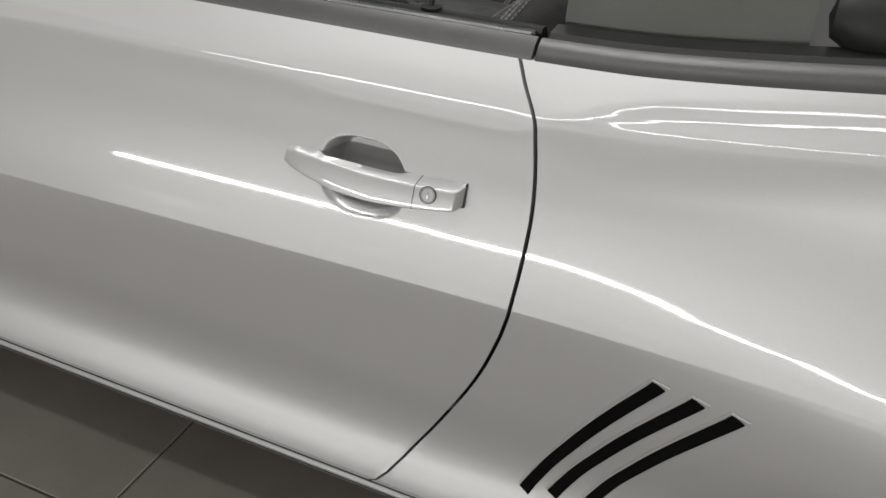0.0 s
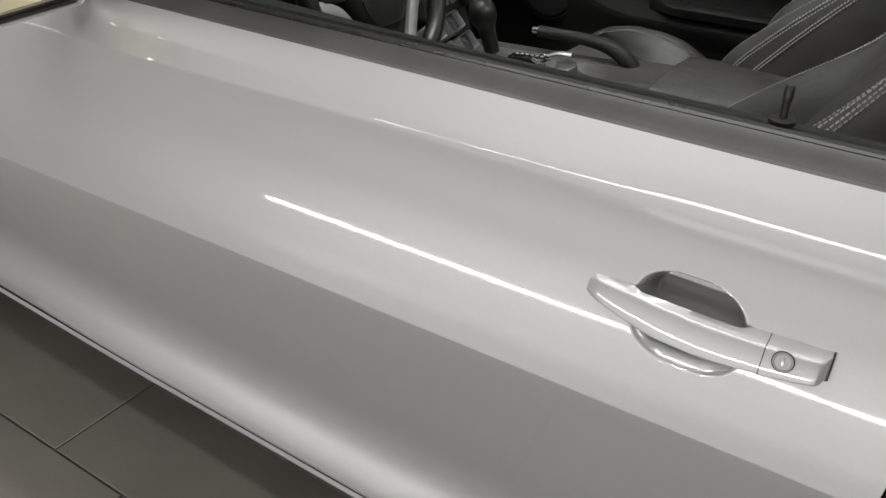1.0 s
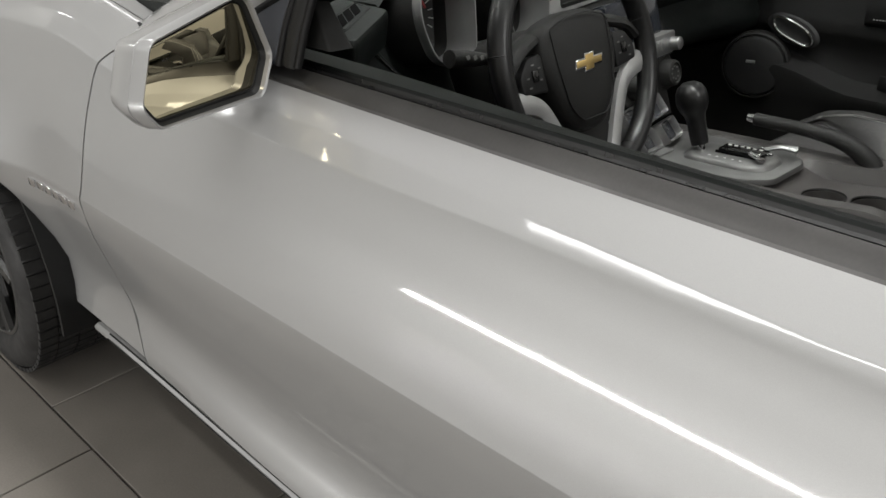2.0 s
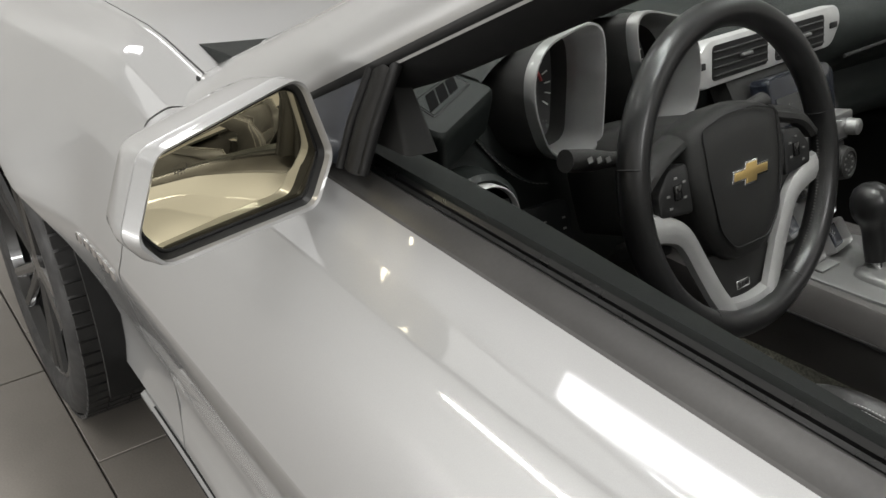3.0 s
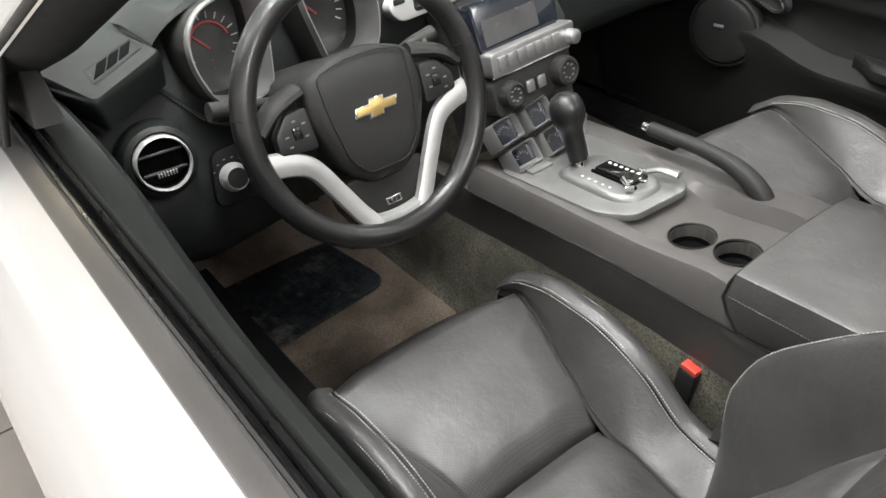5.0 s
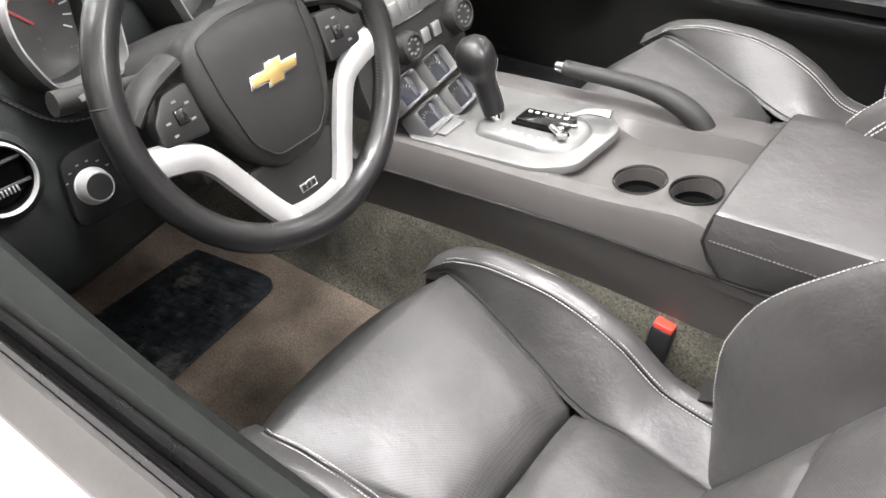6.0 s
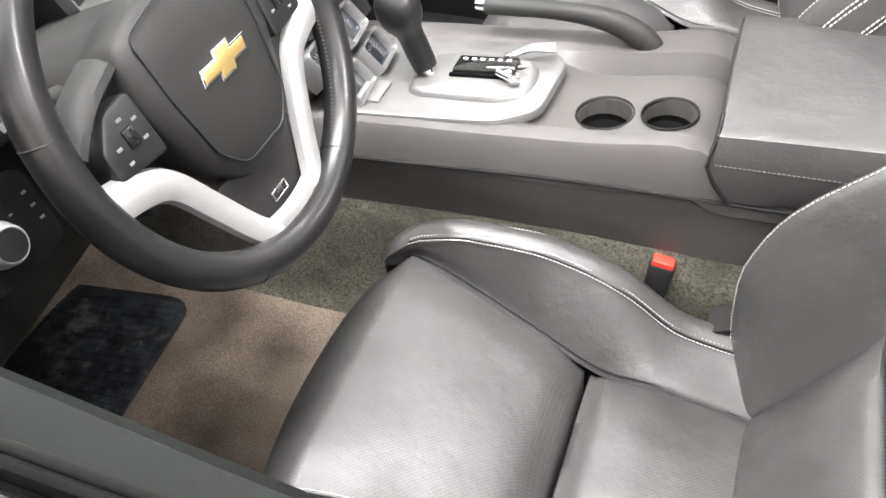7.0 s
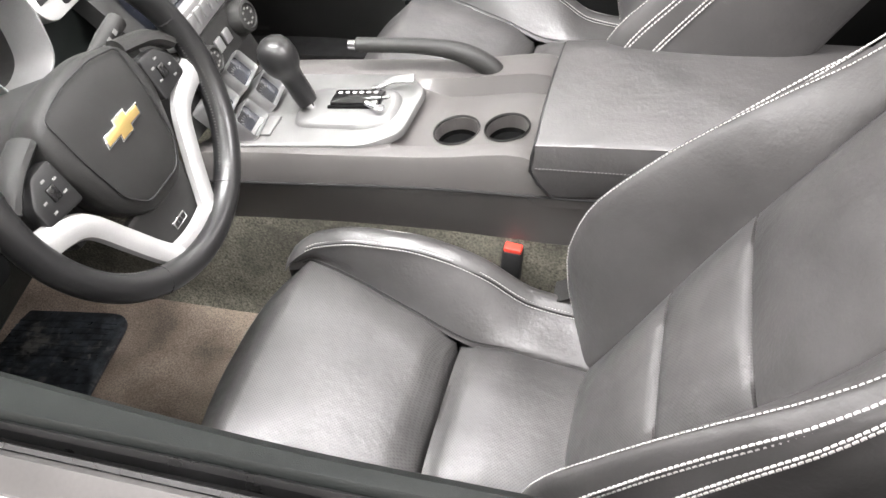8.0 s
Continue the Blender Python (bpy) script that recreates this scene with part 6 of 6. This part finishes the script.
# ---- seats ----
def seat(cy, k, dx, dz):
    """cy: middle of the seat; k: -1 or 1, the side that faces the tunnel; dx, dz: how far it is slid and raised."""
    s = new("seat")
    s.parent = car
    s["label"] = "black leather sports seat with pale stitching"
    s.location = (dx, 0, dz)

    def zc(x):
        return 0.502 - 0.235 * (x + 0.82) - 0.010 * smooth(-0.66, -0.57, x) + 0.010 * smooth(-0.57, -0.50, x)

    def half(x):
        return lerp(0.184, 0.116, smooth(-0.86, -0.54, x))

    CREST = [(-0.890, 0.470), (-0.870, 0.508), (-0.82, 0.536), (-0.75, 0.550), (-0.68, 0.548), (-0.62, 0.534), (-0.56, 0.506), (-0.485, 0.452), (-0.345, 0.425)]

    # cushion inserts, front and rear of the cross seam
    for name, x0, x1 in (("front_insert", -0.858, -0.592), ("rear_insert", -0.584, -0.36)):
        bm = bmesh.new()
        rows = []
        xs = spaced(x0, x1, 26)
        if name == "front_insert":
            for a in spaced(-1.15, -0.1, 7):
                rows.append([Vector((-0.846 - 0.038 * math.cos(a) - 0.014 * (1 - u * u), cy + u * (0.184), zc(-0.84) - 0.034 + 0.034 * math.sin(a) * 1.0 - 0.02 * abs(u) ** 3)) for u in spaced(-1, 1, 28)])
            xs = spaced(-0.838, x1, 26)
        for x in xs:
            puff = 0.010 * math.sin(math.pi * min(1, max(0, (x - x0) / (x1 - x0)))) ** 0.6
            edge = 0.016 * (smooth(x0 + 0.03, x0, x) if name == "rear_insert" else 0) + 0.014 * (smooth(x1 - 0.035, x1, x) if name == "front_insert" else 0)
            rows.append([Vector((x, cy + u * half(x), zc(x) + puff * (1 - u * u) - edge - 0.010 * abs(u) ** 4 + 0.0012 * noise.noise(Vector((x * 14, u * 3, k))))) for u in spaced(-1, 1, 28)])
        shell(bm, rows, (0, 0, -0.05))
        part(name, bm, PERFORATED, s, "perforated black leather", sharp=70)
    # bolsters
    for side_k in (-1, 1):
        inner_side = side_k == k
        bm = bmesh.new()
        rows, crest, crest2, rim_line = [], [], [], []
        for i, x in enumerate(spaced(-0.880, -0.345, 40)):
            h = half(max(x, -0.84))
            nose = 1 - smooth(-0.880, -0.82, x)
            base = zc(max(x, -0.84))
            top = curve(CREST, x) - (0 if inner_side else 0.012)
            top = max(top, base - 0.016)
            w_out = 0.221 - 0.016 * nose
            low = base - 0.022 * nose
            prof = [(h - 0.004, low - 0.012), (h + 0.003, low - 0.002), (lerp(h, w_out - 0.038, 0.45), lerp(low, top - 0.010, 0.42)), (w_out - 0.038, top - 0.010), (w_out - 0.036, top - 0.0085), (w_out - 0.016, top), (w_out, top - 0.010),
                    (w_out + 0.006, top - 0.055), (w_out - 0.004, top - 0.12), (w_out - 0.02, 0.315)]
            rows.append([Vector((x, cy + side_k * a, max(b, 0.31) + 0.0028 * noise.noise(Vector((x * 18, a * 22, side_k + k))))) for a, b in prof])
            crest.append(Vector((x, cy + side_k * (w_out - 0.036), top - 0.0080)))
            rim_line.append(Vector((x, cy + side_k * (w_out - 0.004), top - 0.0052)))
            crest2.append(Vector((x, cy + side_k * (h + 0.0005), low - 0.0055)))
        smooth_rows = rows
        fine = []
        for r in smooth_rows:
            fine.append(through_points(r, 4))
        vs = grid(bm, fine)
        bm.faces.new(vs[0]), bm.faces.new(vs[-1])
        part("bolster", bm, LEATHER, s, "smooth black leather bolster", sharp=60)
        bm = bmesh.new()
        tube(bm, crest[3:], 0.0016, 6)
        part("piping", bm, RUBBER, s)
        stitches([c + Vector((0, -side_k * 0.0040, 0.0006)) for c in crest[3:]], 0.0034, 0.0016, 0.0007, s)
        stitches([c + Vector((0, side_k * 0.0045, 0.0016)) for c in crest[3:]], 0.0034, 0.0016, 0.0007, s)
        stitches(rim_line[3:], 0.0034, 0.0016, 0.0007, s)
        bm = bmesh.new()
        tube(bm, crest2[2:], 0.0014, 6)
        part("insert_seam", bm, RUBBER, s)
    # front valance and base
    bm = bmesh.new()
    rows = [[Vector((-0.872 + 0.012 * abs(u) ** 2 + dx, cy + u * 0.212, z)) for u in spaced(-1, 1, 20)] for dx, z in ((0.004, 0.455), (-0.002, 0.42), (0.0, 0.37), (0.02, 0.325))]
    shell(bm, rows, (0.03, 0, 0))
    part("front_panel", bm, LEATHER, s, sharp=60)
    bm = bmesh.new()
    box(bm, 0.46, 0.40, 0.10, pose(-0.60, cy, 0.33), 0.02)
    part("base", bm, PLASTIC, s)
    for yy in (-0.17, 0.17):
        bm = bmesh.new()
        box(bm, 0.54, 0.03, 0.025, pose(-0.62, cy + yy, 0.274), 0.004)
        part("rail", bm, SATIN, s)
    bm = bmesh.new()
    rows = [[Vector((x, cy - k * 0.224, z)) for x in spaced(-0.83, -0.36, 8)] for z in (0.30, 0.35, 0.41)]
    shell(bm, rows, (0, 0.012 * k, 0))
    part("side_valance", bm, PLASTIC, s)

    # backrest: axis up the back and its forward normal
    bx0, bz0 = -0.405, 0.395
    lean = radians(33)
    up = Vector((math.sin(lean), 0, math.cos(lean)))
    nrm = Vector((-math.cos(lean), 0, math.sin(lean)))
    org = Vector((bx0, cy, bz0))

    def bp(u, h, f):
        return org + Vector((0, u, 0)) + up * h + nrm * f

    BACK_CREST = [(-0.02, 0.004), (0.06, 0.072), (0.13, 0.112), (0.20, 0.124), (0.30, 0.106), (0.40, 0.076), (0.48, 0.046), (0.56, 0.020), (0.66, 0.008), (0.80, 0.004)]

    def bhalf(h):
        return lerp(0.120, 0.150, smooth(0, 0.35, h)) - 0.03 * smooth(0.5, 0.75, h)

    for name, h0, h1 in (("lower_insert", 0.0, 0.20), ("middle_insert", 0.206, 0.36), ("upper_insert", 0.366, 0.74)):
        bm = bmesh.new()
        rows = []
        for h in spaced(h0, h1, 16):
            puff = 0.014 * math.sin(math.pi * (h - h0) / (h1 - h0)) ** 0.5
            rows.append([bp(u * bhalf(h), h, puff * (1 - u * u) - 0.010 * abs(u) ** 4) for u in spaced(-1, 1, 22)])
        shell(bm, rows, -nrm * 0.05)
        part(name, bm, PERFORATED if name != "upper_insert" else LEATHER, s, "perforated black leather" if name != "upper_insert" else "", sharp=70)
    for side_k in (-1, 1):
        bm = bmesh.new()
        rows, c1, c2, c3 = [], [], [], []
        for h in spaced(-0.02, 0.80, 36):
            b = bhalf(h)
            f = curve(BACK_CREST, h)
            wo = 0.245 - 0.055 * smooth(0.45, 0.80, h)
            prof = [(b - 0.004, -0.014), (b + 0.004, 0.0), (lerp(b, wo, 0.30), f * 0.55), (lerp(b, wo, 0.62), f), (lerp(b, wo, 0.80), f * 0.90), (lerp(b, wo, 0.945), f * 0.55), (wo + 0.004, f * 0.22 - 0.02), (wo + 0.006, -0.06), (wo - 0.006, -0.115), (wo - 0.05, -0.135)]
            rows.append(through_points([bp(side_k * a, h, c) for a, c in prof], 4))
            c1.append(bp(side_k * lerp(b, wo, 0.64), h, f + 0.0022))
            c2.append(bp(side_k * (lerp(b, wo, 0.86)), h, f * 0.79 + 0.0022))
            c3.append(bp(side_k * (lerp(b, wo, 0.955) + 0.002), h, f * 0.53 + 0.001))
        vs = grid(bm, rows)
        bm.faces.new(vs[0]), bm.faces.new(vs[-1])
        part("back_bolster", bm, LEATHER, s, "smooth black leather bolster", sharp=60)
        stitches(c1, 0.0038, 0.0020, 0.0008, s)
        for line in (c2, c3):
            for d in (-0.0045, 0.0045):
                stitches([p + Vector((0, 0, d)) for p in line], 0.0046, 0.0020, 0.0012, s)
    bm = bmesh.new()
    rows = [[bp(u * (0.20 - 0.05 * smooth(0.5, 0.8, h)), h, -0.13 + 0.02 * u * u) for u in spaced(-1, 1, 12)] for h in spaced(-0.02, 0.80, 12)]
    shell(bm, rows, -nrm * 0.02)
    part("back_shell", bm, PLASTIC, s, sharp=60)
    bm = bmesh.new()
    box(bm, 0.25, 0.11, 0.19, frame_axes(bp(0, 0.86, -0.05), (0, 1, 0), nrm), 0.045, 4)
    part("headrest", bm, LEATHER, s, "black leather headrest", sharp=60)
    # belt buckle on the tunnel side
    bk = new("belt_buckle")
    bk.parent = s
    BM = frame_axes((-0.528, cy + k * 0.252, 0.476), (1, 0, -0.15), (0, 1, 0))
    bm = bmesh.new()
    box(bm, 0.032, 0.034, 0.115, BM @ Matrix.Translation((0, 0, -0.032)), 0.005)
    part("buckle_body", bm, BLACK, bk)
    bm = bmesh.new()
    box(bm, 0.028, 0.030, 0.012, BM @ Matrix.Translation((0, 0, 0.026)), 0.003)
    part("release_button", bm, RED, bk, "red release button")
    bm = bmesh.new()
    rows = [[Vector((x, cy + k * 0.222 + dy, z)) for dy in (-0.022, 0.022)] for x, z in ((-0.46, 0.44), (-0.43, 0.455), (-0.40, 0.45), (-0.375, 0.42), (-0.38, 0.36))]
    shell(bm, rows, 0.003)
    part("belt_webbing", bm, PLASTIC, s, "grey belt webbing")
    return s


seat(-0.362, 1, 0.050, -0.008)
seat(0.365, -1, 0.040, 0.072)

# ---- passenger door lining ----
pd = new("door_passenger")
pd.parent = car
pd["label"] = "charcoal passenger door lining with speaker and chrome handle"
bm = bmesh.new()
rows = []
for z, y in ((0.955, 0.80), (0.962, 0.775), (0.95, 0.757), (0.91, 0.748), (0.83, 0.742), (0.77, 0.735), (0.74, 0.728), (0.725, 0.735), (0.70, 0.748), (0.655, 0.750), (0.625, 0.742), (0.612, 0.715), (0.600, 0.690), (0.585, 0.688), (0.56, 0.705), (0.46, 0.725), (0.36, 0.735), (0.30, 0.75)):
    rows.append([Vector((x, y + 0.02 * smooth(-0.85, -1.25, x) * (1 if z < 0.66 else 0.4) + 0.02 * smooth(-0.4, -1.2, x), z + (0.04 * smooth(-0.78, -0.98, x) if 0.58 < z < 0.68 else 0))) for x in spaced(-1.45, 0.25, 40)])
shell(bm, rows, (0, 0.04, 0))
part("door_lining", bm, SHADED_DOOR_TRIM, pd, sharp=45)
bm = bmesh.new()
rows = [[Vector((x, y, z)) for x in spaced(-0.80, 0.2, 20)] for z, y in ((0.945, 0.750), (0.90, 0.738), (0.82, 0.730), (0.775, 0.726), (0.765, 0.735))]
shell(bm, rows, (0, 0.02, 0))
part("upper_pad", bm, SHADED_DOOR_TRIM, pd, "padded leather upper lining", sharp=60)
stitches([Vector((x, 0.7255, 0.782)) for x in spaced(-0.78, 0.2, 10)], 0.004, 0.003, 0.001, pd)
SPK = frame_axes((-1.045, 0.722, 0.628), (0.96, 0.16, 0), (0, 0, 1))
SPKM = SPK @ Matrix.Rotation(0, 4, "X")
bm = bmesh.new()
lathe(bm, [(0, 0.018), (0.066, 0.017), (0.076, 0.013), (0.080, 0.004), (0.082, -0.03)], 48, SPKM)
sk = part("speaker_grille", bm, BLACK, pd, "round black speaker grille")
bm = bmesh.new()
lathe(bm, [(0.079, 0.0), (0.082, 0.010), (0.087, 0.008), (0.090, -0.01)], 48, SPKM, False)
part("speaker_ring", bm, PLASTIC, sk)
bm = bmesh.new()
box(bm, 0.024, 0.008, 0.003, SPKM @ Matrix.Translation((-0.008, 0.012, 0.0185)), 0.0012)
part("speaker_plaque", bm, SATIN, sk, "small silver plaque")
bm = bmesh.new()
HMX = frame_axes((-0.965, 0.728, 0.728), (0.95, 0.0, -0.30), (0.30, 0, 0.95))
rows = through_points([(-0.055, 0.010, 0.004), (-0.03, 0.024, 0.010), (0.03, 0.020, 0.010), (0.058, 0.0, 0.004), (0.045, -0.018, 0.004), (-0.03, -0.014, 0.004)], 6, True)
tube(bm, [HMX @ p for p in rows], lambda t: 0.0038, 8, closed=True, up=(0, 1, 0))
part("door_release", bm, CHROME, pd, "chrome door release")
bm = bmesh.new()
lathe(bm, [(0, 0.0), (0.05, 0.0), (0.058, -0.006)], 32, HMX @ Matrix.Diagonal((1.25, 0.6, 1, 1)))
part("release_bowl", bm, BLACK, pd)

bm = bmesh.new()
rows = []
for x in spaced(-0.74, -0.02, 24):
    e = smooth(-0.74, -0.66, x)
    rows.append([Vector((x, y, z)) for y, z in ((0.735, 0.650), (0.735 - 0.020 * e, 0.654), (0.735 - 0.048 * e, 0.652), (0.735 - 0.056 * e, 0.644), (0.735 - 0.050 * e, 0.622), (0.735 - 0.020 * e, 0.612), (0.74, 0.612))])
vs = grid(bm, rows, True)
bm.faces.new(vs[0]), bm.faces.new(vs[-1])
part("armrest", bm, SHADED_DOOR_TRIM, pd, "black moulded armrest", sharp=45)

# ---- floor tiles ----
TP = 0.63
tile_mesh = None
for j in range(-8, 8):
    y0 = -0.935 + TP * j
    x_off = -1.045 if j % 2 else -1.255
    for i in range(-9, 10):
        x0 = x_off + TP * i
        if not (-6.4 < x0 < 5.9 and -4.9 < y0 < 4.4):
            continue
        if tile_mesh is None:
            bm = bmesh.new()
            b = bmesh.new()
            box(bm, TP - 0.004, TP - 0.004, 0.012, pose(0, 0, -0.006), 0.0015, 1)
            first = part("tile", bm, TILE, floor)
            tile_mesh = first.data
            first.location = (x0 + TP / 2, y0 + TP / 2, 0)
        else:
            t = new("tile", tile_mesh)
            t.parent = floor
            t.location = (x0 + TP / 2, y0 + TP / 2, 0)

# keep every part at most two levels below its thing
console.location = (0.038, 0.006, -0.004)
bpy.context.view_layer.update()
for ob in [c for p in car.children for c in p.children if c.children]:
    place = ob.matrix_world.copy()
    ob.parent = car
    ob.matrix_world = place
